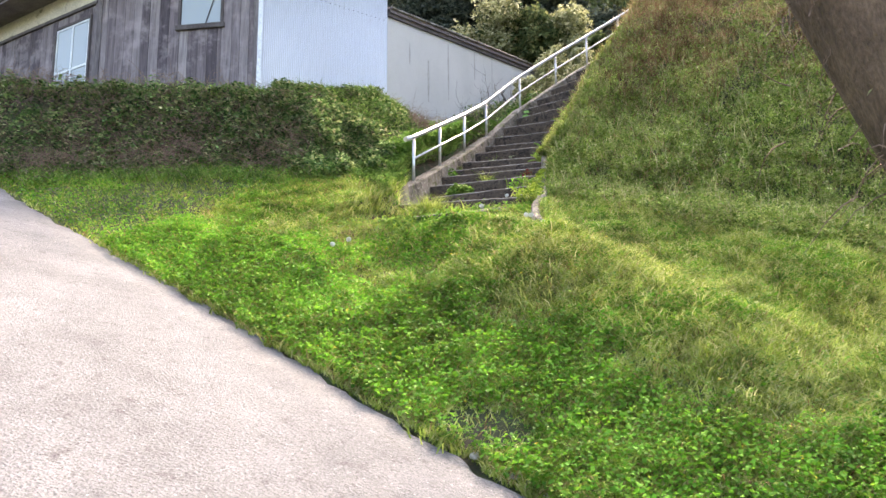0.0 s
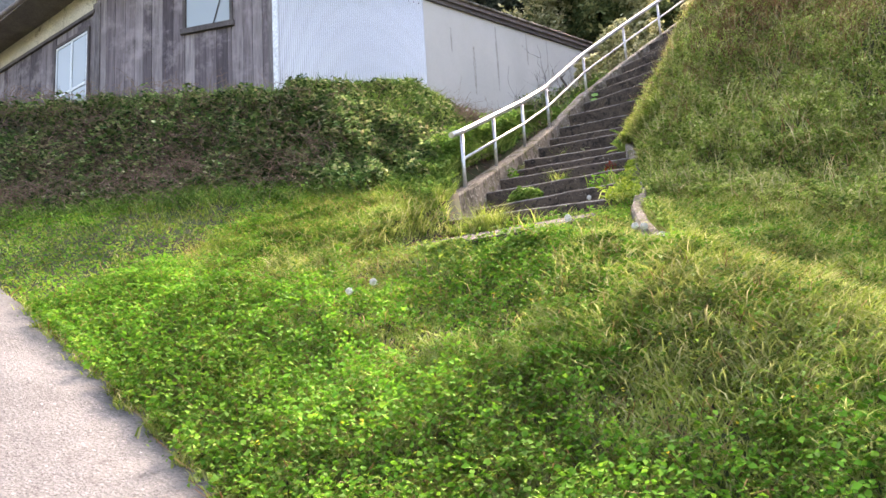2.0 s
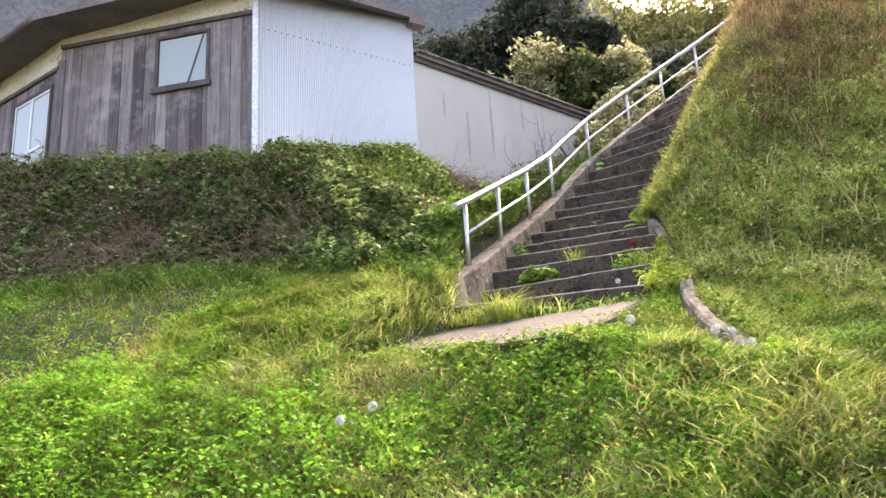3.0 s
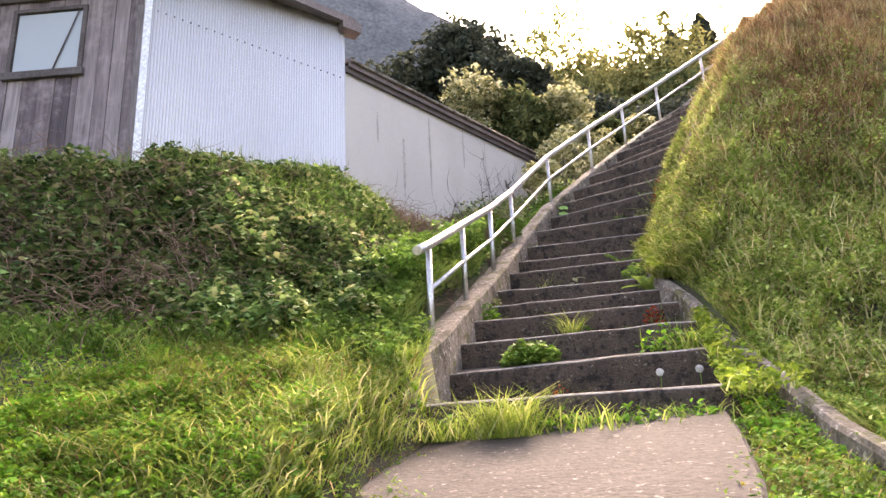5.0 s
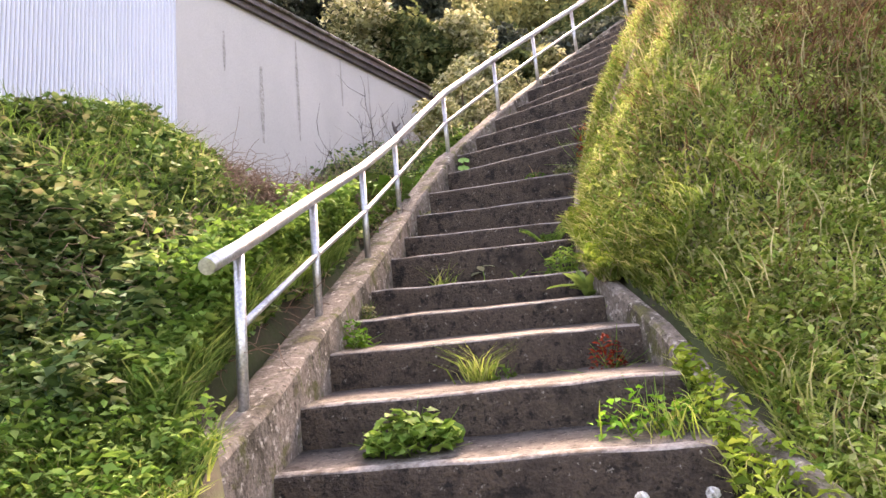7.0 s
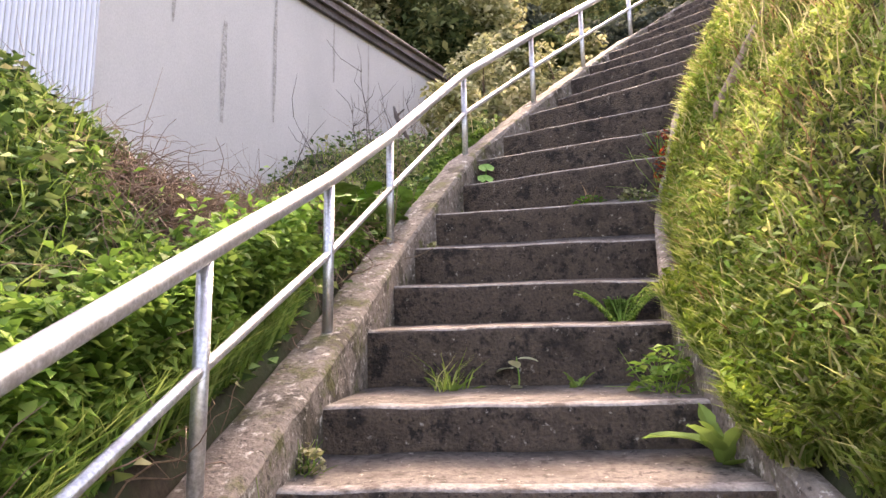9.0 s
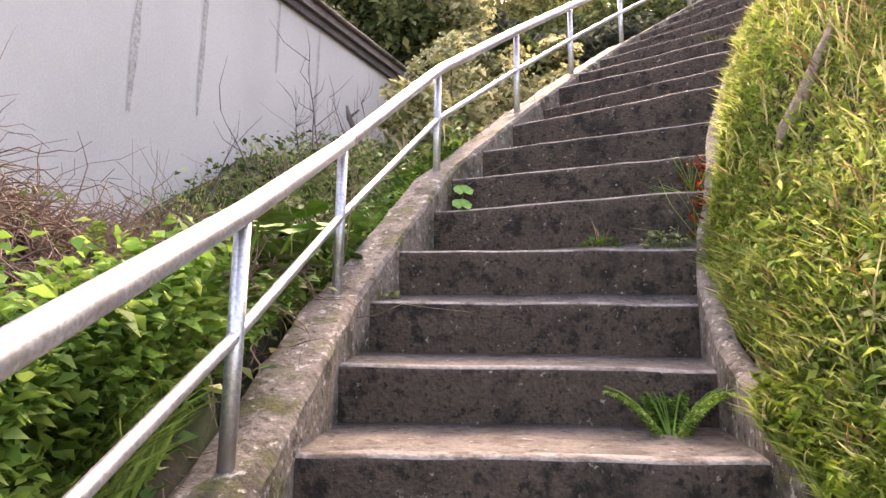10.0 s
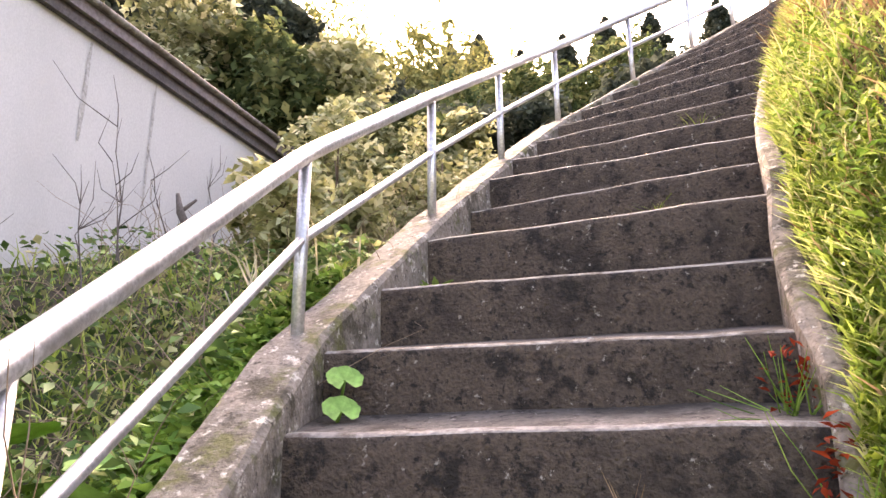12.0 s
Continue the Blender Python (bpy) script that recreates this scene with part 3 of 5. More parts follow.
part("eave_beam", wall_box(along(B, M, 0, 0.06), along(B, M, LB, 0.06), 5.03, 5.09, 5.09, 0.055), TIMBER, house)
part("eave_beam", wall_box(along(E, B, 0, 0.06), along(E, B, LE, 0.06), 4.7, 4.76, 4.76, 0.055), TIMBER, house)


def roof_slab(ring, ridge, thick):
    bm = prism([(x, y, z - thick) for x, y, z in ring], ring)
    return bm


e0, e1, e2 = along(E, B, -0.6, 0.6), along(B, M, -0.05, 0.62), along(B, M, LB + 0.1, 0.5)
c1 = along(M, C, dist(M, C) + 0.12, 0.14)
part("roof", roof_slab([(e0[0], e0[1], 5.06), (e1[0], e1[1], 5.28), (e2[0], e2[1], 5.5), (c1[0], c1[1], 5.62), (-6.0, 5.5, 6.6), (-10.8, 4.5, 6.4)], None, 0.1), ROOFING, house, "dark low-pitched roof with overhanging eaves")
part("gutter", tube([(e0[0], e0[1], 5.12), (e1[0], e1[1], 5.2)], 0.05, 10), ROOFING, house)
part("wall", wall_box(along(E, B, 0, 0), (-9.6, 4.8), 2.0, 5.4, 5.4, -0.14), TIMBER, house)
part("wall", wall_box((-9.6, 4.8), along(M, C, 2.2, -0.3), 2.0, 5.4, 5.4, -0.14), TIMBER, house)
part("eave_end", wall_box(along(M, C, dist(M, C) - 0.1, 0.16), along(M, C, dist(M, C) + 0.18, 0.16), 5.42, 5.56, 5.56, 0.2), ROOFING, house)

# lean-to shed of grey render
shed = empty("shed", (-2.5, 5.5, 3.0), "grey cement-rendered shed with a thin sheet roof", "shed")
D = (-0.96, 7.6)
LS = dist(C, D)
part("wall", wall_box(C, D, 2.3, 4.9, 5.15, 0.16), RENDER, shed, "streaked grey cement render wall")
d_in = along(C, D, LS, -4.0)
part("wall", wall_box(D, d_in, 2.6, 5.12, 5.9, 0.16), RENDER, shed)
r0, r1 = along(C, D, 0.02, 0.1), along(C, D, LS + 0.1, 0.1)
r2, r3 = along(C, D, LS + 0.1, -4.2), along(C, D, 0.02, -4.2)
part("roof", roof_slab([(*r0, 5.03), (*r1, 5.29), (*r2, 6.1), (*r3, 5.7)], None, 0.05), ROOFING, shed, "thin corrugated roof edge over a dark strip for its shadow line")
part("eave_edge_shade", sloped(along(C, D, 0.02, 0.085), along(C, D, LS + 0.08, 0.085), 4.91, 4.985, 5.17, 5.24, 0.03), ROOFING, shed)
# Dark strip added below the sheet to draw the roof's shadow line.
part("eave_edge_shade", sloped(along(C, D, 0.0, 0.045), along(C, D, LS, 0.045), 4.84, 4.93, 5.09, 5.18, 0.04), TIMBER, shed)
for bm in [tube([(*along(C, D, 0.05, 0.11), 5.0), (*along(C, D, LS + 0.1, 0.11), 5.265)], 0.022, 10)]:
    part("gutter", bm, EDGE, shed, "pale gutter along the roof edge")


# gently falling row of small dark dots and the corner flashing on the tin
LT = dist(M, C)
for i in range(26):
    s = 0.12 + i * (LT - 0.2) / 25
    x, y = along(M, C, s, 0.03)
    part("dark_dot", tube([(x, y, 4.83 - 0.004 * i), along(M, C, s, 0.04) + (4.83 - 0.004 * i,)], 0.009, 6), TIMBER, house)


def streak(s, z0, z1, w):
    """Dark run-off stain as a thin skin of dirt on the render."""
    n = 10
    verts, faces = [], []
    for i in range(n + 1):
        f = i / n
        ww = w * (0.3 + 0.7 * math.sin(math.pi * (0.1 + 0.85 * f))) * random.uniform(0.7, 1.2)
        for q in (-1, 1):
            x, y = along(C, D, s + q * ww / 2 + random.uniform(-0.004, 0.004), 0.004)
            verts.append((x, y, z1 + (z0 - z1) * f))
    for i in range(n):
        faces.append((i * 2, i * 2 + 2, i * 2 + 3, i * 2 + 1))
    part("dirt_streak", mesh_of("dirt_streak", verts, faces, GRIME), GRIME, shed, "dark water stain down the render")


GRIME = surface("grime", (0.3, 0.285, 0.27), (0.42, 0.4, 0.38), 6, 40, 0.95)
for s, z0, z1, w in ((0.62, 4.05, 4.5, 0.045), (1.75, 3.6, 4.86, 0.05), (2.6, 4.3, 4.95, 0.035), (3.9, 4.2, 4.75, 0.03), (1.15, 3.4, 4.3, 0.07), (3.2, 4.0, 5.0, 0.03)):
    streak(s, z0, z1, w)


# ---- plants: helpers ----
def blades(name, x, y, z, h, w, lean, mat, lx=None, ly=None):
    """Grass blades: three triangles each, bent over at the tip."""
    n = len(x)
    a = rng.uniform(0, 2 * np.pi, n)
    sx, sy = np.cos(a) * w / 2, np.sin(a) * w / 2
    b = rng.uniform(0, 2 * np.pi, n)
    dx, dy = np.cos(b) * lean * h, np.sin(b) * lean * h
    if lx is not None:
        dx, dy = dx + lx * h, dy + ly * h
    drop = 1 / np.sqrt(1 + (dx * dx + dy * dy) / (h * h))
    v = np.empty((n, 5, 3), np.float32)
    v[:, 0] = np.stack([x - sx, y - sy, z], 1)
    v[:, 1] = np.stack([x + sx, y + sy, z], 1)
    mx, my, mz = x + dx * 0.35, y + dy * 0.35, z + h * 0.6 * (0.5 + drop * 0.5)
    v[:, 2] = np.stack([mx - sx * 0.8, my - sy * 0.8, mz], 1)
    v[:, 3] = np.stack([mx + sx * 0.8, my + sy * 0.8, mz], 1)
    v[:, 4] = np.stack([x + dx, y + dy, z + h * drop], 1)
    f = (np.array([[0, 1, 2], [1, 3, 2], [2, 3, 4]])[None] + (np.arange(n) * 5)[:, None, None]).reshape(-1, 3)
    return mesh_of(name, v.reshape(-1, 3), f, mat)


def leaves(name, p, size, mat, up=0.6, slim=0.55, fold=0.15):
    """Single leaves: lozenges, folded along the midrib, more or less facing up."""
    n = len(p)
    size = np.broadcast_to(np.asarray(size, float), (n,))[:, None]
    nrm = rng.normal(0, 1, (n, 3))
    nrm /= np.linalg.norm(nrm, axis=1, keepdims=True)
    nrm[:, 2] = np.abs(nrm[:, 2]) + up
    nrm /= np.linalg.norm(nrm, axis=1, keepdims=True)
    t = np.cross(nrm, rng.normal(0, 1, (n, 3)))
    t /= np.linalg.norm(t, axis=1, keepdims=True) + 1e-9
    s = np.cross(nrm, t)
    v = np.empty((n, 4, 3), np.float32)
    v[:, 0] = p - t * size * 0.5
    v[:, 1] = p + s * size * slim * 0.5 + nrm * size * fold
    v[:, 2] = p + t * size * 0.5
    v[:, 3] = p - s * size * slim * 0.5 + nrm * size * fold
    return mesh_of(name, v.reshape(-1, 3), np.arange(n * 4).reshape(-1, 4), mat)


def strands(name, starts, mat, length=0.5, radius=0.003, curl=0.5, steps=5, down=0.0, side=3):
    """Many thin wandering stems joined in one mesh."""
    n = len(starts)
    p = np.array(starts, float)
    d = rng.normal(0, 1, (n, 3))
    d[:, 2] = np.abs(d[:, 2]) - down
    d /= np.linalg.norm(d, axis=1, keepdims=True)
    L = length * rng.uniform(0.5, 1.3, (n, 1)) / steps
    rings = []
    for i in range(steps + 1):
        r = radius * (1 - 0.75 * i / steps)
        u = np.cross(d, [0.3, 0.2, 0.9])
        u /= np.linalg.norm(u, axis=1, keepdims=True) + 1e-9
        w = np.cross(d, u)
        rings.append(np.stack([p + (u * math.cos(k * 2 * math.pi / side) + w * math.sin(k * 2 * math.pi / side)) * r for k in range(side)], 1))
        p = p + d * L
        d = d + rng.normal(0, curl, (n, 3)) * 0.5 - np.array([0, 0, down * 0.35])
        d /= np.linalg.norm(d, axis=1, keepdims=True)
    v = np.stack(rings, 1).reshape(-1, 3)
    f = []
    for i in range(steps):
        for k in range(side):
            a, b = i * side + k, i * side + (k + 1) % side
            f.append((a, b, b + side, a + side))
    f = (np.array(f)[None] + (np.arange(n) * (steps + 1) * side)[:, None, None]).reshape(-1, 4)
    return mesh_of(name, v, f, mat, True)


LAWNWEED = leafy("lawn_weed_leaf", [(0.0, (0.12, 0.21, 0.025)), (0.6, (0.26, 0.37, 0.05)), (1.0, (0.42, 0.49, 0.09))], 0.35, patch=0.55)
PALEGRASS = leafy("yellowing_blade", [(0.0, (0.3, 0.38, 0.1)), (0.6, (0.48, 0.52, 0.17)), (1.0, (0.64, 0.6, 0.34))], 0.42, patch=0.7)
STALK = leafy("pale_stalk", [(0.0, (0.3, 0.3, 0.1)), (1.0, (0.6, 0.52, 0.3))], 0.3)
SPRIG = leafy("leafy_sprig", [(0.0, (0.11, 0.22, 0.035)), (0.5, (0.26, 0.39, 0.075)), (1.0, (0.48, 0.54, 0.18))], 0.35, patch=0.6, patch_scale=3.0)
YELLOWFLOWER = leafy("yellow_petal", [(0.0, (0.6, 0.45, 0.03)), (1.0, (0.7, 0.6, 0.1))], 0.3)


def scatter(n, x0, x1, y0, y1):
    return rng.uniform(x0, x1, n), rng.uniform(y0, y1, n)


def spots(x, y, scale, seed):
    return 0.5 + 0.5 * wavy(x, y, scale, seed)


def stuff(name, me, label, category):
    return tagged(part(name, me, None), label, category, kind="stuff")


def corridor(x, y):
    """Inside the steps, the kerbs or the bare slab."""
    xl, xr = np.interp(y, LY, LX), np.interp(y, RY, RX)
    on_steps = (y > -1.25) & (x > xl - np.where(y < -0.78, 0.0, 0.22)) & (x < xr + 0.1)
    rag = 0.12 * wavy(x, y, 0.18, 5.0)
    on_slab = (y > -2.8 + rag + 0.6 * np.maximum(0, (1.3 - x) / 0.8) ** 2) & (y <= -1.25) & (x > 0.32 + rag) & (x < 1.58 + rag)
    kx = kerb_x(y)
    on_kerb = (y > -2.6) & (y < 1.2) & (x > kx - 0.02) & (x < kx + 0.13)
    return on_steps | on_slab | on_kerb


def is_hill(x, y):
    return (x > kerb_x(y) + 0.09) & (y > -0.65 - 0.22 * (x - 1)) & (y > -2.2)


def hollow(x, y):
    """Bare patch of dead vines beside the stringer."""
    return np.hypot((x + 0.92) * 0.9, (y - 2.0) * 0.75) + 0.12 * wavy(x, y, 0.2, 1.0) < 0.46


def is_bank(x, y):
    xl = np.interp(y, LY, LX)
    return (x < xl - 0.2) & (bank_in(x, y) > 0.12)


# ---- lawn ----
def trodden(x, y):
    """Grass stays short before the slab and along the lane."""
    return np.where((x > 0.2) & (x < 1.9) & (y > -3.7), 0.4, 1.0) * np.where(road_side(x, y) > -1.2, 0.6, 1.0)


def lawn_points(n_far, n_near):
    xa, ya = scatter(n_far, -9, 8, -8, 0.2)
    xb, yb = scatter(n_near, -1.2, 5.2, -7.2, -1.0)
    x, y = np.concatenate([xa, xb]), np.concatenate([ya, yb])
    rag = 0.06 * wavy(x, y, 0.12, 3.0)
    bare = np.hypot(x - 2.85, (y + 5.26) * 1.4) + 0.1 * wavy(x, y, 0.15, 2.0) < 0.24
    ok = (road_side(x, y) < 0.06 + rag) & ~(bare & (rng.random(len(x)) < 0.9)) & ~corridor(x, y) & ~is_bank(x, y) & ~is_hill(x, y)
    return x[ok], y[ok]


x, y = lawn_points(150000, 200000)
lush = spots(x, y, 0.5, 4.0)
h = (0.035 + 0.055 * rng.random(len(x)) + 0.06 * lush * rng.random(len(x))) * trodden(x, y)
stuff("lawn_grass", blades("lawn_grass", x, y, ground_z(x, y) - 0.01, h, 0.005 + 0.006 * rng.random(len(x)), 0.9, GRASS), "bright green uncut lawn grass with yellowing blades", "grass")
x, y = lawn_points(120000, 170000)
keep = (spots(x, y, 0.75, 1.3) + 0.55 * (road_side(x, y) > -1.0) + 0.25 * rng.random(len(x))) > 0.62
x, y = x[keep], y[keep]
p = np.stack([x, y, ground_z(x, y) + 0.03 + np.where(road_side(x, y) > -1.3, 0.09, 0.06) * rng.random(len(x))], 1)
stuff("clover", leaves("clover", p, 0.016 + 0.02 * rng.random(len(x)), CLOVER, 0.7, 0.75), "dense dark green clover and small weeds among the grass", "weeds")
# taller tufts
x, y = lawn_points(330, 300)
tx = np.repeat(x, 45) + rng.normal(0, 0.045, len(x) * 45)
ty = np.repeat(y, 45) + rng.normal(0, 0.045, len(x) * 45)
stuff("lawn_tuft", blades("lawn_tuft", tx, ty, ground_z(tx, ty), (0.07 + 0.12 * rng.random(len(tx))) * trodden(tx, ty), 0.006 + 0.005 * rng.random(len(tx)), 0.9, GRASS), "taller arching grass tufts in the lawn", "grass")
# paler, yellowing grass towards the hill
x, y = lawn_points(80000, 230000)
keep = rng.random(len(x)) < smooth01((x + 0.9 + 0.9 * wavy(x, y, 0.7, 6.0)) / 1.8) * (0.35 + 0.65 * spots(x, y, 0.3, 1.0))
x, y = x[keep], y[keep]
stuff("yellowing_grass", blades("yellowing_grass", x, y, ground_z(x, y), (0.05 + 0.1 * rng.random(len(x))) * trodden(x, y), 0.005 + 0.005 * rng.random(len(x)), 0.9, PALEGRASS), "pale yellow-green grass below the slope", "grass")
# small pale weeds and yellow flowers
x, y = lawn_points(150000, 190000)
keep = rng.random(len(x)) < 0.25 + 0.75 * spots(x, y, 0.4, 9.0)
x, y = x[keep], y[keep]
p = np.stack([x, y, ground_z(x, y) + 0.02 + 0.09 * rng.random(len(x))], 1)
stuff("lawn_weeds", leaves("lawn_weeds", p, (0.01 + 0.022 * rng.random(len(x)) ** 2) * np.where((x > -1.2) & (x < 5.2), 1.0, 1.7), LAWNWEED, 0.9, 0.45), "fine yellow-green weeds mixed into the lawn", "weeds")
x, y = lawn_points(120, 260)
keep = x > 1.2
p = np.stack([x, y, ground_z(x, y) + 0.09 + 0.05 * rng.random(len(x))], 1)[keep]
stuff("buttercup", leaves("buttercup", np.repeat(p, 4, 0) + rng.normal(0, 0.004, (len(p) * 4, 3)), 0.012, YELLOWFLOWER, 1.5, 0.9), "tiny yellow flowers scattered in the lawn", "flowers")
x, y = lawn_points(4200, 4200)
m = 11
keep = rng.random(len(x)) < 0.3 + 0.7 * spots(x, y, 0.3, 2.0)
x, y = x[keep], y[keep]
cx, cy = np.repeat(x, m) + rng.normal(0, 0.04, len(x) * m), np.repeat(y, m) + rng.normal(0, 0.04, len(x) * m)
p = np.stack([cx, cy, ground_z(cx, cy) + 0.05 + np.abs(rng.normal(0, 0.045, len(cx)))], 1)
stuff("lawn_sprigs", leaves("lawn_sprigs", p, 0.014 + 0.02 * rng.random(len(cx)), BROADLEAF, 0.8, 0.5), "leafy sprigs standing out of the lawn", "weeds")
# straw thatch
x, y = lawn_points(12000, 16000)
stuff("thatch", blades("thatch", x, y, ground_z(x, y) + 0.01, 0.05 + 0.12 * rng.random(len(x)), 0.004 + 0.002 * rng.random(len(x)), 1.6, STRAW), "dry straw blades lying in the lawn", "dry grass")

xa, ya = scatter(45000, -22, 24, -22, 8)
ok = ((xa < -8.5) | (xa > 7.6) | (ya < -8)) & ((road_side(xa, ya) < -0.1) | (road_side(xa, ya) > 4.6)) & ~((xa < -2) & (ya > -0.6) & (xa > -11))
xa, ya = xa[ok], ya[ok]
stuff("rough_grass", blades("rough_grass", xa, ya, ground_z(xa, ya) - 0.03, 0.15 + 0.25 * rng.random(len(xa)), 0.03 + 0.03 * rng.random(len(xa)), 0.8, GRASS), "rough grass beyond the lawn and across the lane", "grass")

# weeds along the slab's front and side
t_ = rng.uniform(0, 1, 5200)
fx = np.interp(t_, [0, 0.3, 0.7, 1], [0.2, 0.8, 1.3, 1.72]) + rng.normal(0, 0.05, len(t_))
fy = np.interp(t_, [0, 0.3, 0.7, 1], [-2.3, -2.62, -2.95, -2.9]) - np.abs(rng.normal(0, 0.07, len(t_))) 
p = np.stack([fx, fy, ground_z(fx, fy) + 0.01 + 0.06 * rng.random(len(t_))], 1)
stuff("slab_weeds", leaves("slab_weeds", p, 0.03 + 0.035 * rng.random(len(t_)), BROADLEAF, 0.7, 0.5), "leafy weeds along the edge of the slab", "weeds")
stuff("slab_grass", blades("slab_grass", fx, fy, ground_z(fx, fy), 0.03 + 0.05 * rng.random(len(t_)), 0.006 + 0.005 * rng.random(len(t_)), 0.7, GRASS), "grass fringe along the edge of the slab", "grass")

# ---- hill ----
x, y = scatter(330000, 1.1, 8.5, -2.3, 7.8)
w = np.where((x < 3.6) & (y < 4), 1.0, 0.45)
ok = is_hill(x, y) & ~corridor(x, y) & (rng.random(len(x)) < w) & (road_side(x, y) < -0.5)
x, y = x[ok], y[ok]
z = ground_z(x, y)
dry = smooth01((z - 1.05 - 0.5 * wavy(x, y, 0.6, 8.0)) / 1.2) * smooth01((x - 1.7) / 0.9) * 0.8 + 0.15
straw = rng.random(len(x)) < dry
g = ~straw
h = 0.07 + 0.1 * rng.random(len(x)) * (0.4 + 1.2 * spots(x, y, 0.25, 3.0))
stuff("hill_grass", blades("hill_grass", x[g], y[g], z[g] - 0.02, h[g], 0.007 + 0.008 * rng.random(g.sum()), 0.7, HILLGRASS, 0.0, -0.15), "long green grass hanging down the steep bank beside the stairs", "grass")
stuff("dry_hill_grass", blades("dry_hill_grass", x[straw], y[straw], z[straw] - 0.02, h[straw] * 1.25, 0.006 + 0.006 * rng.random(straw.sum()), 0.8, STRAW, -0.05, -0.3), "brown withered grass on the upper slope", "dry grass")
x, y = scatter(330000, 1.1, 6.5, -2.3, 4.5)
ok = is_hill(x, y) & ~corridor(x, y) & (spots(x, y, 0.3, 6.0) > 0.24) & (rng.random(len(x)) < 1.15 - 0.25 * ground_z(x, y))
x, y = x[ok], y[ok]
p = np.stack([x, y, ground_z(x, y) + 0.03 + 0.12 * rng.random(len(x))], 1)
stuff("hill_weeds", leaves("hill_weeds", p, 0.016 + 0.04 * rng.random(len(x)) ** 1.7, HILLGRASS, 0.5, 0.42), "leafy weeds among the grass of the slope", "weeds")
x, y = scatter(5200, 1.1, 6.0, -1.6, 4.8)
ok = is_hill(x, y) & ~corridor(x, y) & (rng.random(len(x)) < 1.1 - 0.28 * ground_z(x, y))
x, y = x[ok], y[ok]
m = 13
cx, cy = np.repeat(x, m) + rng.normal(0, 0.045, len(x) * m), np.repeat(y, m) + rng.normal(0, 0.045, len(x) * m)
p = np.stack([cx, cy, ground_z(cx, cy) + 0.04 + np.abs(rng.normal(0, 0.07, len(cx)))], 1)
stuff("hill_sprigs", leaves("hill_sprigs", p, 0.025 + 0.035 * rng.random(len(cx)), SPRIG, 0.6, 0.45), "yellow-green leafy sprigs clumped over the slope", "weeds")
# fresh leafy shoots along the kerb of the steps
yy = rng.uniform(0.9, 4.6, 330)
xx = kerb_x(yy) + 0.1 + np.abs(rng.normal(0, 0.12, 330))
cx, cy = np.repeat(xx, 16) + rng.normal(0, 0.05, 330 * 16), np.repeat(yy, 16) + rng.normal(0, 0.05, 330 * 16)
p = np.stack([cx, cy, ground_z(cx, cy) + 0.02 + np.abs(rng.normal(0, 0.09, len(cx)))], 1)
stuff("mugwort", leaves("mugwort", p, 0.03 + 0.04 * rng.random(len(cx)), SPRIG, 0.4, 0.3), "fresh pointed green leaves overhanging the steps", "weeds")
yy = rng.uniform(0.5, 7.4, 20000)
near_edge = np.where((yy > 0.9) & (yy < 2.0), -0.02, 0.085) + 0.05 * wavy(yy, yy * 0.3, 0.3)
xr_ = kerb_x(yy)
xx = xr_ + near_edge + np.abs(rng.normal(0, 0.11, len(yy)))
zz = np.interp(yy, RY, KZ) + 0.09 + 1.6 * np.maximum(xx - xr_ - 0.06, 0)
stuff("edge_grass", blades("edge_grass", xx, yy, zz, 0.04 + 0.08 * rng.random(len(yy)), 0.006 + 0.007 * rng.random(len(yy)), 0.85, HILLGRASS, -0.15, -0.2), "grass fringe hanging over the kerb of the steps", "grass")
p = np.stack([xx, yy, zz + 0.1 * rng.random(len(yy))], 1)
stuff("edge_weeds", leaves("edge_weeds", p, 0.018 + 0.04 * rng.random(len(p)) ** 1.5, LAWNWEED, 0.5, 0.4), "leafy fringe hanging over the kerb of the steps", "weeds")
yy = rng.uniform(-1.25, 0.2, 1300)
xx = np.interp(yy, RY, RX) + 0.04 + (kerb_x(yy) - np.interp(yy, RY, RX) + 0.02) * rng.random(len(yy))
zz = np.interp(yy, RY, KZ) - 0.06
p = np.stack([xx, yy, zz + 0.1 * rng.random(len(yy))], 1)
stuff("verge_weeds", leaves("verge_weeds", p, 0.02 + 0.04 * rng.random(len(p)), LAWNWEED, 0.6, 0.5), "straggling weeds between the step ends and the kerb", "weeds")
stuff("verge_grass", blades("verge_grass", xx[::4], yy[::4], zz[::4], 0.05 + 0.08 * rng.random(325), 0.005 + 0.003 * rng.random(325), 0.8, HILLGRASS, -0.1, -0.1), "yellowing grass between the step ends and the kerb", "grass")
# weeds pressed against the outer side of the stringer
yy = np.concatenate([rng.uniform(-0.75, 4.2, 14000), rng.uniform(-0.75, 1.6, 9000)])
xx = np.interp(yy, LY, LX) - 0.21 - np.abs(rng.normal(0, 0.14, len(yy)))
zz = ground_z(xx, yy)
p = np.stack([xx, yy, zz + 0.4 * rng.random(len(yy)) * np.where(yy < -0.3, 0.6, np.where(yy > 1.8, 0.35, 1.0))], 1)
stuff("stringer_weeds", leaves("stringer_weeds", p, 0.025 + 0.045 * rng.random(len(p)), BROADLEAF, 0.7, 0.55), "green weeds pressed against the stringer", "weeds")
keep = yy < 1.5
xx, yy, zz = xx[keep], yy[keep], zz[keep]
stuff("stringer_grass", blades("stringer_grass", xx[::2], yy[::2], zz[::2], 0.1 + 0.16 * rng.random(len(xx[::2])), 0.006 + 0.005 * rng.random(len(xx[::2])), 0.7, BANKGRASS), "grass growing against the stringer", "grass")
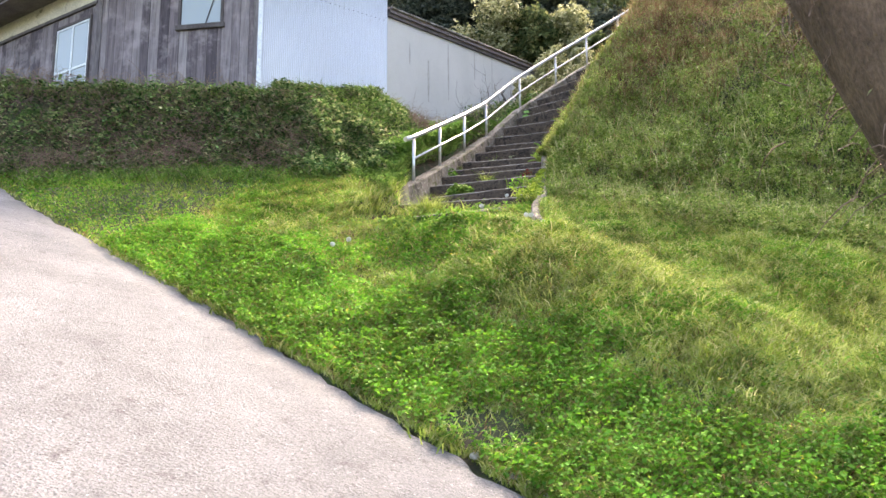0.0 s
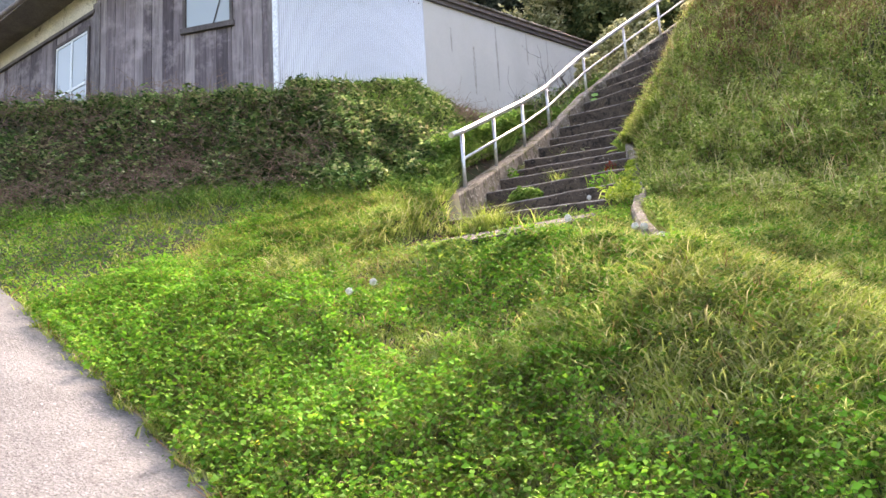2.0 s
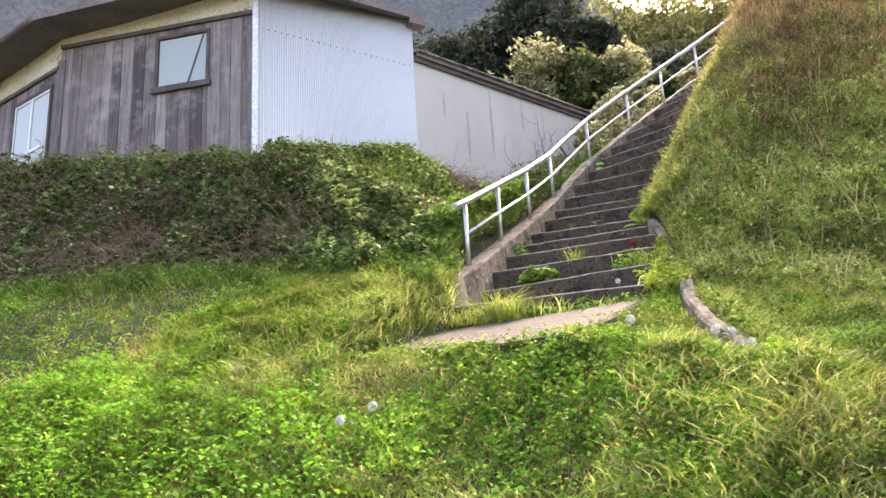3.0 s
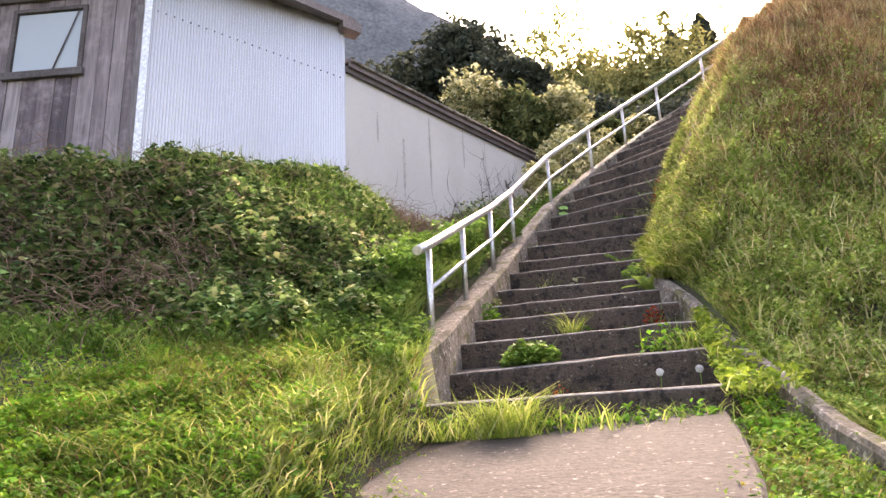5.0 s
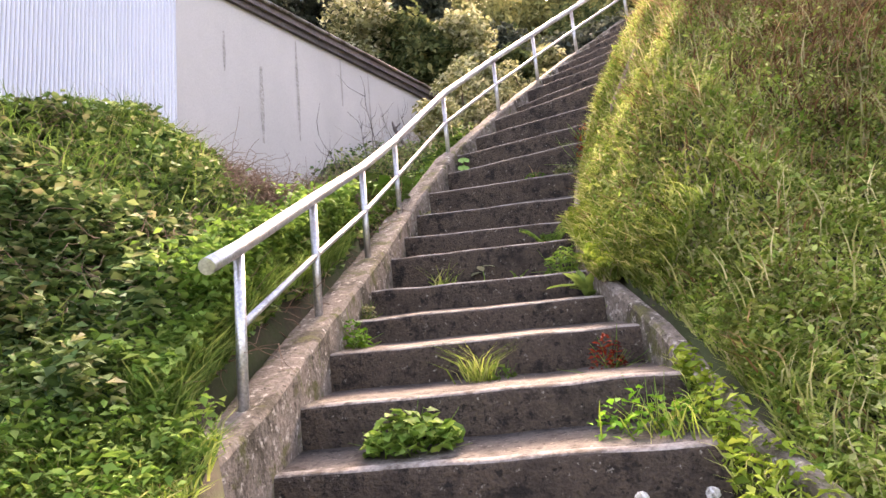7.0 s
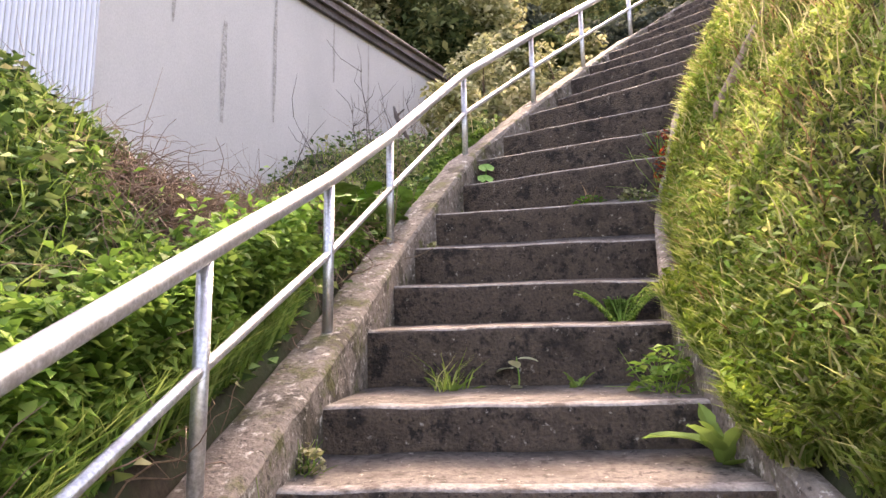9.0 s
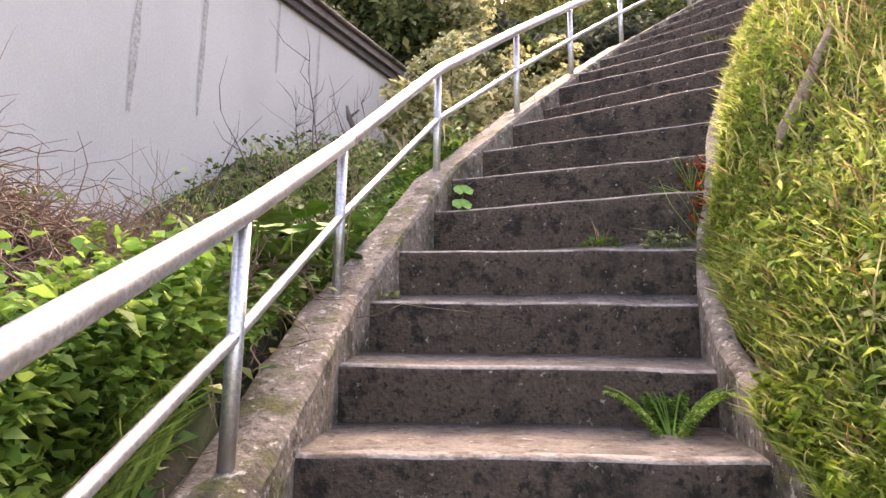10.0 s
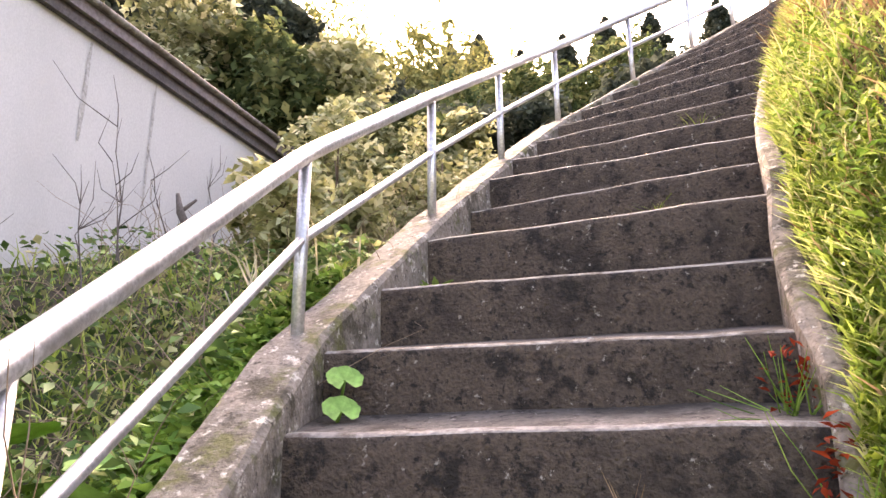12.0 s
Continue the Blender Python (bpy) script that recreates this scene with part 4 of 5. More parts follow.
x, y = scatter(5200, 1.2, 6.0, -1.2, 5.5)
ok = is_hill(x, y)
x, y = x[ok], y[ok]
stuff("hill_stalks", blades("hill_stalks", x, y, ground_z(x, y), 0.16 + 0.2 * rng.random(len(x)), 0.006 + 0.003 * rng.random(len(x)), 0.3, STALK), "pale seed stalks standing in the slope grass", "stalks")

# weeds round the foot of the stringer and behind the low kerb
xx, yy = rng.uniform(-0.4, 0.06, 2600), rng.uniform(-1.35, -0.6, 2600)
ok = xx < np.interp(yy, LY, LX) - np.where(yy > -0.74, 0.2, 0.0)
xx, yy = xx[ok], yy[ok]
p = np.stack([xx, yy, ground_z(xx, yy) + 0.16 * rng.random(len(xx))], 1)
stuff("corner_weeds", leaves("corner_weeds", p, 0.02 + 0.035 * rng.random(len(p)), BROADLEAF, 0.8, 0.5), "leafy weeds round the foot of the stringer", "weeds")
stuff("corner_grass", blades("corner_grass", xx, yy, ground_z(xx, yy) - 0.02, 0.06 + 0.12 * rng.random(len(xx)), 0.005 + 0.004 * rng.random(len(xx)), 0.7, BANKGRASS), "grass round the foot of the stringer", "grass")
yy = rng.uniform(-2.5, 1.1, 6000)
xx = kerb_x(yy) + 0.1 + np.abs(rng.normal(0, 0.13, len(yy)))
p = np.stack([xx, yy, ground_z(xx, yy) + 0.1 * rng.random(len(yy))], 1)
stuff("kerb_weeds", leaves("kerb_weeds", p, 0.018 + 0.035 * rng.random(len(p)), SPRIG, 0.6, 0.45), "small weeds growing behind the low kerb", "weeds")
stuff("kerb_grass", blades("kerb_grass", xx, yy, ground_z(xx, yy) - 0.02, 0.05 + 0.09 * rng.random(len(yy)), 0.005 + 0.005 * rng.random(len(yy)), 0.8, HILLGRASS), "short grass growing behind the low kerb", "grass")

# ---- bramble bank below the house ----
x, y = scatter(330000, -10, -0.1, -6.5, 3.2)
d = bank_in(x, y)
xl = np.interp(y, LY, LX)
clump = spots(x, y, 0.35, 2.2) * 0.6 + spots(x, y, 0.16, 7.0) * 0.4
ok = is_bank(x, y) & (d < 2.6 + 1.0 * (x > -2.6)) & (clump > 0.25 * rng.random(len(x))) & (x < xl - 0.24) & (rng.random(len(x)) < np.where(x > -5, 1, 0.55)) & ~((y > 1.4) & (x < -2.6))
ok &= ~hollow(x, y) | (rng.random(len(x)) < 0.12)
x, y, clump, d = x[ok], y[ok], clump[ok], d[ok]
lift = np.minimum(np.abs(rng.normal(0, 1, len(x))), 1.25) * (0.02 + 0.31 * clump ** 1.6) * smooth01(d * 1.4 + 0.25) * np.where(d > 1.2, 0.65, 1.25) * smooth01((np.interp(y, LY, LX) - 0.2 - x) * 2.2 + 0.15)
p = np.stack([x + rng.normal(0, 0.05, len(x)) * (d > 0.3), y - lift * 0.5 * (x < -0.9), ground_z(x, y) + lift], 1)
stuff("bramble", leaves("bramble", p, 0.035 + 0.05 * rng.random(len(x)), BRAMBLE, 1.1, 0.66), "dark green bramble and ivy thicket covering the bank", "bramble")
pick = rng.choice(len(p), 6500, replace=False)
stuff("bramble_stem", strands("bramble_stem", p[pick] - [0, 0, 0.08], VINE, 0.36, 0.0035, 0.7, 6, 0.5), "brown bramble stems tangled through the thicket", "stems")
# brighter weeds at the foot and on the crest
x, y = scatter(120000, -10, -0.25, -6.5, 3.0)
d = bank_in(x, y)
foot = (d > -0.4) & (d < 0.65)
crest = (d > 1.15) & (d < 3.2)
ok = (foot | crest) & ~hollow(x, y) & (x < np.interp(y, LY, LX) - 0.26) & (road_side(x, y) < -0.3) & (rng.random(len(x)) < np.where(x > -5, 1, 0.5)) & ~((y > 1.6) & (x < -2.7)) & ~((y > 0.4) & (x < -3.9))
x, y, d = x[ok], y[ok], d[ok]
hh = np.where(d > 1, 0.17, 0.13) * (0.6 + rng.random(len(x)))
stuff("bank_grass", blades("bank_grass", x, y, ground_z(x, y), hh, 0.006 + 0.006 * rng.random(len(x)), 0.7, BANKGRASS, 0.0, -0.2), "tall fresh grass along the foot and crest of the bank", "grass")
p = np.stack([x, y, ground_z(x, y) + 0.03 + 0.14 * rng.random(len(x))], 1)[::2]
stuff("bank_weeds", leaves("bank_weeds", p, 0.03 + 0.035 * rng.random(len(p)), BROADLEAF, 0.9, 0.6), "fresh broad weeds at the foot of the bank", "weeds")

x, y = scatter(46000, -2.6, -0.2, -1.35, 1.5)
d = bank_in(x, y)
gap = np.interp(y, LY, LX) - 0.22 - x
ok = (gap > 0) & (d > -0.3 + 0.2 * wavy(x, y, 0.3, 4.0)) & (d < 1.3)
x, y, gap = x[ok], y[ok], gap[ok]
p = np.stack([x, y, ground_z(x, y) + (0.06 + 0.3 * spots(x, y, 0.22, 3.0)) * rng.random(len(x)) ** 0.7 * smooth01(gap * 3 + 0.35)], 1)
stuff("bank_brush", leaves("bank_brush", p, 0.035 + 0.045 * rng.random(len(x)), BRAMBLE, 1.0, 0.62), "leafy brush between the bank and the stringer", "brush")


def patch(cx, cy, n, spread, lift):
    x, y = cx + rng.normal(0, spread, n), cy + rng.normal(0, spread, n)
    return np.stack([x, y, ground_z(x, y) + rng.random(n) * lift], 1)


for cx, cy, n, s in ((-0.95, 1.9, 1100, 0.24), (-0.8, 2.3, 700, 0.22), (-3.6, -1.6, 420, 0.4), (-2.1, -1.0, 300, 0.35), (-5.2, -2.3, 420, 0.5), (-3.0, -1.55, 500, 0.35), (-4.3, -2.2, 500, 0.4), (-1.6, -1.05, 260, 0.25), (-6.6, -3.2, 500, 0.5)):
    stuff("dead_vines", strands("dead_vines", patch(cx, cy, int(n * 1.6), s, 0.14 if cx > -1 else 0.34), VINE, 0.36, 0.004, 0.9, 7, 0.6), "tangle of brown dead vines on the bank", "dead vines")

# strip between the upper steps and the shed
x, y = scatter(150000, -3.0, 4.5, 1.8, 9.5)
xl = np.interp(y, LY, LX)
away = xl - 0.24 - x
ok = (away > 0) & (away < 2.2) & ~hollow(x, y) & ((x + 2.42) * 0.951 - (y - 2.93) * 0.309 > 0.05) & (rng.random(len(x)) < 1.0 - 0.3 * away)
x, y = x[ok], y[ok]
hs = 0.05 + 0.14 * rng.random(len(x))
half = len(x) * 9 // 20
stuff("strip_grass", blades("strip_grass", x[:half], y[:half], ground_z(x[:half], y[:half]), hs[:half], 0.006 + 0.006 * rng.random(half), 0.7, HILLGRASS), "tall grass between the stairs and the shed", "grass")
sel = rng.random(len(x)) < 0.45
p = np.stack([x[sel], y[sel], ground_z(x[sel], y[sel]) + 0.03 + 0.2 * rng.random(sel.sum())], 1)
stuff("strip_weeds", leaves("strip_weeds", p, 0.03 + 0.05 * rng.random(len(p)), BRAMBLE, 0.8, 0.6), "leafy weeds beside the stringer", "weeds")
sel = rng.random(len(x)) < 0.045
p = np.stack([x[sel], y[sel], ground_z(x[sel], y[sel])], 1)
stuff("strip_twigs", strands("strip_twigs", p, TWIG, 0.6, 0.0035, 0.5, 6), "pale dry twigs and stalks beside the stringer", "twigs")


# ---- trees and shrubs beyond ----
def crown_points(blobs, n):
    """Leaf places over several uneven clumps, denser towards their skins."""
    out = []
    tot = sum(b[3] ** 2 for b in blobs)
    for bx, by, bz, r in blobs:
        k = int(n * r * r / tot)
        d = rng.normal(0, 1, (k, 3))
        d /= np.linalg.norm(d, axis=1, keepdims=True)
        bump = 1 + 0.22 * np.sin(d[:, 0] * 7 + bx) * np.cos(d[:, 1] * 6 + by) + 0.18 * np.sin(d[:, 2] * 9 + bz)
        rad = r * bump * rng.uniform(0.45, 1.05, k) ** 0.6
        out.append(np.array([bx, by, bz]) + d * rad[:, None] * np.array([1, 1, 0.85]))
    return np.concatenate(out)


def tree(name, at, height, spread, leaf, size, n, label, mat=None, clumps=9, lean=0.0, low=0.35):
    """Tapered trunk, limbs, and a crown of single leaves in uneven clumps."""
    x, y = at
    z = float(ground_z(x, y))
    t = empty(name, (x, y, z), label, "tree" if "tree" in name or "bamboo" in name else "shrub")
    top = Vector((x + lean, y, z + height * 0.8))
    base = Vector((x, y, z - 0.2))
    pts = [base.lerp(top, i / 6) + Vector((random.uniform(-1, 1), random.uniform(-1, 1), 0)) * 0.02 * height * (i > 0) for i in range(7)]
    part("trunk", tube(pts, height * 0.022, 8, [1.2, 1, 0.85, 0.7, 0.55, 0.4, 0.2]), BARK, t)
    blobs = []
    for i in range(clumps):
        f = low + (1 - low) * (i + random.random()) / clumps
        a = random.uniform(0, 2 * math.pi)
        r = spread * (0.35 + 0.65 * math.sin(math.pi * min(0.98, (f - low) / (1 - low) * 0.75 + 0.2))) * random.uniform(0.3, 0.75)
        bx, by, bz = x + lean * f + math.cos(a) * r, y + math.sin(a) * r, z + height * f
        blobs.append((bx, by, bz, spread * random.uniform(0.3, 0.5)))
        part("limb", tube([pts[min(6, int(f * 6))], Vector((bx, by, bz)).lerp(pts[min(6, int(f * 6))], 0.4) + Vector((0, 0, 0.05 * height)), (bx, by, bz)], height * 0.008, 5, [1, 0.7, 0.3]), BARK, t)
    part("crown", leaves("crown", crown_points(blobs, n), size * rng.uniform(0.6, 1.3, sum(int(n * b[3] ** 2 / sum(c[3] ** 2 for c in blobs)) for b in blobs)), leaf, 0.5, 0.5), leaf, t)
    return t


def conifer(at, height, spread, n, label):
    """Spire of drooping whorls."""
    x, y = at
    z = float(ground_z(x, y))
    t = empty("cedar_tree", (x, y, z), label, "tree", "conifers on the hillside")
    part("trunk", tube([(x, y, z - 0.3), (x, y, z + height * 0.5), (x, y, z + height)], height * 0.018, 8, [1, 0.6, 0.1]), BARK, t)
    f = rng.uniform(0.12, 1.0, n)
    tier = np.abs(((f * 11) % 1.0) - 0.2)
    a = rng.uniform(0, 2 * np.pi, n)
    arm = 1 + 0.4 * np.sin(a * 5 + np.floor(f * 11) * 2.1)
    r = spread * (1 - f) ** 0.75 * (1.0 - 0.5 * tier) * arm * rng.uniform(0.25, 1.0, n) ** 0.6
    p = np.stack([x + np.cos(a) * r, y + np.sin(a) * r, z + height * f - 0.16 * r], 1)
    part("crown", leaves("crown", p, height * 0.035 * rng.uniform(0.6, 1.4, n), DARKLEAF, 0.4, 0.4), DARKLEAF, t)
    return t


def bamboo(at, height, n, label, wide=1.0):
    """A clump of arching canes with feathery tops."""
    x, y = at
    z = float(ground_z(x, y))
    t = empty("bamboo_clump", (x, y, z), label, "bamboo", "bamboo on the hillside")
    pts = []
    for i in range(9):
        a, l = random.uniform(0, 6.28), wide * random.uniform(0.4, 1.6)
        bx, by = x + random.gauss(0, 0.7 * wide), y + random.gauss(0, 0.7 * wide)
        hh = height * random.uniform(0.75, 1.05)
        c = [Vector((bx, by, z)), Vector((bx + math.cos(a) * l * 0.2, by + math.sin(a) * l * 0.2, z + hh * 0.5)), Vector((bx + math.cos(a) * l * 0.6, by + math.sin(a) * l * 0.6, z + hh * 0.85)), Vector((bx + math.cos(a) * l, by + math.sin(a) * l, z + hh))]
        part("cane", tube(c, 0.035 * wide, 6, [1, 0.9, 0.6, 0.25]), CANE, t)
        k = n // 9
        f = rng.uniform(0.35, 1.02, k)
        cx = np.interp(f, [0, 0.5, 0.85, 1.02], [v.x for v in c])
        cy = np.interp(f, [0, 0.5, 0.85, 1.02], [v.y for v in c])
        cz = np.interp(f, [0, 0.5, 0.85, 1.02], [v.z for v in c])
        s = wide * np.sin(np.pi * np.clip((f - 0.3) / 0.75, 0.06, 0.97))
        pts.append(np.stack([cx + rng.normal(0, 1, k) * s, cy + rng.normal(0, 1, k) * s, cz - np.abs(rng.normal(0, 0.5, k)) * s], 1))
    p = np.concatenate(pts)
    part("foliage", leaves("foliage", p, 0.26 * wide * rng.uniform(0.5, 1.3, len(p)), BAMBOO, 0.2, 0.3), BAMBOO, t)
    return t


CANE = surface("bamboo_cane", (0.16, 0.18, 0.06), (0.3, 0.3, 0.12), 5, 40, 0.5)
for at, hgt, spr, lab in (((-1.5, 10.4), 4.0, 1.5, "rounded shrub with pale yellow-tipped leaves behind the shed"), ((-3.2, 10.8), 4.2, 1.7, "rounded shrub with pale yellow-tipped leaves behind the shed"), ((-5.2, 11.4), 4.4, 1.9, "rounded shrub with pale yellow-tipped leaves behind the shed"), ((0.2, 9.6), 2.3, 1.0, "low yellowish shrub above the shed")):
    hgt = {-1.5: 7.7, -3.2: 8.0, -5.2: 8.0, 0.2: 6.4}[at[0]] - float(ground_z(*at))
    s = tree("shrub", at, hgt, spr, OLIVELEAF, 0.17, 9000, lab, low=0.15, clumps=11)
    x, y = at
    z = float(ground_z(x, y))
    q = [(x + random.uniform(-0.8, 0.8) * spr, y + random.uniform(-0.9, 0.2) * spr, z + hgt * random.uniform(0.55, 1.0), spr * random.uniform(0.22, 0.36)) for _ in range(9)]
    pp = crown_points(q, 3600)
    part("new_growth", leaves("new_growth", pp, 0.12 * rng.uniform(0.6, 1.4, len(pp)), YELLOWLEAF, 0.6, 0.6), YELLOWLEAF, s)
for at, hgt, spr in (((1.3, 7.6), 1.1, 0.5), ((0.35, 6.7), 1.0, 0.55), ((-0.1, 5.9), 0.75, 0.42), ((2.0, 8.6), 1.2, 0.6), ((-0.45, 5.2), 0.7, 0.4), ((-0.3, 6.6), 1.1, 0.55), ((0.5, 7.5), 1.3, 0.6), ((-0.5, 7.4), 1.3, 0.6), ((1.2, 8.6), 1.4, 0.65), ((2.9, 9.4), 1.2, 0.6)):
    tree("yellow_shrub", at, hgt, spr, YELLOWLEAF, 0.085, 1500, "small yellow-green shrub beside the upper handrail", low=0.25, clumps=7)
def far(az, el, away):
    """Plan place and height of a tree that tops out at an elevation angle, seen from the lawn."""
    a = radians(az)
    at = (0.9 + away * math.sin(a), -1.5 + away * math.cos(a))
    return at, 1.0 + away * math.tan(radians(el)) - float(ground_z(*at))


def reach(at, top):
    return top - float(ground_z(*at))


for at, top, spr in (((-4.4, 15.4), 13.5, 2.3), ((-6.6, 16.2), 12.7, 2.3), ((-2.9, 15.0), 11.4, 1.5), ((-9.0, 16.6), 13.4, 2.6)):
    tree("broadleaf_tree", at, reach(at, top), spr, DARKLEAF, 0.24, 15000, "tall dark evergreen tree close behind the shed", low=0.3, clumps=18)
for az, el, away, spr, n in ((1.5, 32.2, 52, 5.0, 9000), (4.0, 32.8, 55, 5.0, 9000), (7.5, 31.6, 58, 5.0, 8000), (11, 32.4, 56, 5.2, 8000), (14.5, 33.2, 54, 5.2, 7000), (18, 33, 52, 5.0, 6000), (-11.5, 30.6, 60, 5.4, 9000), (-14, 30.2, 62, 5.4, 8000), (-17, 30.4, 62, 5.4, 8000), (-20.5, 30.0, 60, 5.4, 8000), (-24, 30.4, 60, 5.4, 7000), (-28, 31, 60, 5.6, 7000), (-32, 31, 58, 5.6, 6000), (23, 33, 50, 5, 6000)):
    at, hgt = far(az, el, away)
    conifer(at, hgt, spr, n, "dark cedar on the hillside beyond")
for az, el, away in ((-9.8, 31.0, 46), (-8.0, 31.6, 47), (-6.2, 31.9, 46), (-4.4, 32.1, 47), (-2.8, 31.7, 46), (-1.2, 31.0, 47), (-7.1, 30.0, 42), (-3.6, 30.0, 42), (0.4, 30.4, 44)):
    at, hgt = far(az, el, away)
    bamboo(at, hgt, 6000, "yellowish bamboo clump on the slope beyond", 2.6)
for at, top, spr in (((-6.2, 13.2), 9.6, 2.0), ((-9.5, 14.5), 11.0, 2.8), ((-13, 16), 12, 3.2), ((-15, 6), 8.5, 3), ((-14, 1.5), 6.5, 2.4), ((4.6, 13.0), 8.6, 1.5), ((6.2, 13.0), 9.2, 1.8), ((2.6, 14.0), 8.8, 1.6), ((-0.6, 14.5), 9.2, 1.8), ((1.0, 15.0), 9.2, 1.8), ((-2.4, 13.8), 9.4, 1.6)):
    tree("broadleaf_tree", at, reach(at, top), spr, DARKLEAF, 0.2, 9000, "dark evergreen tree behind the shed", low=0.12, clumps=14)
for az, el, away, spr in ((-12, 27.5, 36, 4.0), (-5, 26.5, 34, 4.0), (2, 27.5, 36, 4.0), (8, 28.5, 38, 4.2), (14, 29.5, 36, 4.2), (-19, 28, 38, 4.2), (-27, 29, 38, 4.5)):
    at, hgt = far(az, el, away)
    tree("broadleaf_tree", at, hgt, spr, OLIVELEAF, 0.42, 7000, "dark evergreen tree on the hillside beyond", low=0.1, clumps=14)


def build_ridge():
    """Distant wooded ridge."""
    n = 160
    verts, faces = [], []
    for i in range(n + 1):
        a = radians(-75 + 130 * i / n)
        x, y = math.sin(a) * 170, math.cos(a) * 170
        rise = float(np.interp(math.degrees(a), [-75, -40, -30, -18, -14, -11, -8, 0, 20, 55], [45, 42, 40, 35.4, 33.5, 31.4, 30.4, 28, 27, 26]))
        hh = 212 * math.tan(radians(rise)) - 9 + 2.0 * noise.noise((i * 0.6, 0, 3)) + 1.5 * noise.noise((i * 1.9, 5, 3))
        for f in range(7):
            verts.append((x * (1 + 0.25 * f / 6), y * (1 + 0.25 * f / 6), 10 + hh * math.sin(f / 6 * math.pi / 2) * (1 + 0.02 * noise.noise((i * 0.9, f * 2, 1)))))
    for i in range(n):
        for f in range(6):
            faces.append((i * 7 + f, (i + 1) * 7 + f, (i + 1) * 7 + f + 1, i * 7 + f + 1))
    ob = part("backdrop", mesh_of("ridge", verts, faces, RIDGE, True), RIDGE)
    tagged(ob, "distant wooded ridge, tinted grey-blue for haze", "hills", kind="structure")


# Grey-blue tone puts the distance haze into the woodland's colour.
RIDGE = surface("haze_tinted_woodland", (0.1, 0.108, 0.115), (0.17, 0.175, 0.18), 0.12, 0.9, 1.0, bump=0.2)
build_ridge()

# leaning trunk at the edge of the slope
def leaning_tree():
    z = float(ground_z(5.8, -3.1))
    t = empty("leaning_tree", (5.8, -3.1, z), "leaning tree with shaggy brown bark at the slope's edge", "tree")
    pts = [Vector((5.86, -3.1, z - 0.3)).lerp(Vector((3.9, -3.4, 3.2)), i / 9) + Vector((0.05 * math.sin(i * 0.9), 0, 0)) for i in range(10)]
    part("trunk", tube(pts, 0.4, 14, [1.2, 1.08, 1, 0.97, 0.93, 0.9, 0.85, 0.8, 0.72, 0.6]), BARK, t)
    for a, l in ((0.6, 1.6), (2.4, 1.4), (4.2, 1.5), (5.4, 1.2)):
        part("limb", tube([pts[8], pts[9] + Vector((math.cos(a) * l * 0.5, math.sin(a) * l * 0.5, 0.7)), pts[9] + Vector((math.cos(a) * l, math.sin(a) * l, 1.9))], 0.14, 8, [1, 0.6, 0.25]), BARK, t)
    crown = crown_points([(3.9 + 1.2 * math.cos(a), -3.4 + 1.2 * math.sin(a), 4.7 + 0.3 * math.sin(3 * a), 0.7) for a in (0.6, 2.4, 4.2, 5.4)], 500)
    part("crown", leaves("crown", crown, 0.13, OLIVELEAF, 0.4, 0.5), OLIVELEAF, t)
    st = np.concatenate([np.array([p + Vector((random.gauss(0, 0.26), random.gauss(0, 0.26), random.gauss(0, 0.2))) for _ in range(70)]) for p in pts])
    part("shaggy_bark", strands("shaggy_bark", st, VINE, 0.45, 0.007, 0.5, 5, 0.8), VINE, t)
    part("dry_leaves", leaves("dry_leaves", st[:250:2] + rng.normal(0, 0.12, (125, 3)), 0.06, YELLOWLEAF, 0.3, 0.6), YELLOWLEAF, t)


leaning_tree()


# ---- plants on and beside the steps ----
def on_step(k, f, g=0.7):
    """A place on tread k: f across from the left, g from its front edge to the riser behind."""
    l = Vector((*LEFT[k], 0)).lerp(Vector((*LEFT[k + 1], 0)), g)
    r = Vector((*RIGHT[k], 0)).lerp(Vector((*RIGHT[k + 1], 0)), g)
    p = l.lerp(r, f)
    return Vector((p.x, p.y, STEP_Z[k] + 0.005))


def plant_base(name, p, label, category, group=""):
    return empty(name, p, label, category, group)


def tuft(p, n, high, spread, label, mat=None, lean=0.8):
    t = plant_base("grass_tuft", p, label, "grass", "grass tufts on the steps")
    m = mat or GRASS
    x, y = p.x + rng.normal(0, spread, n), p.y + rng.normal(0, spread, n)
    tagged(part("blade_sheaf", blades("blade_sheaf", x, y, np.full(n, p.z), high * rng.uniform(0.5, 1.1, n), 0.004 + 0.004 * rng.random(n), lean, m), m, t), kind="stuff")
    return t


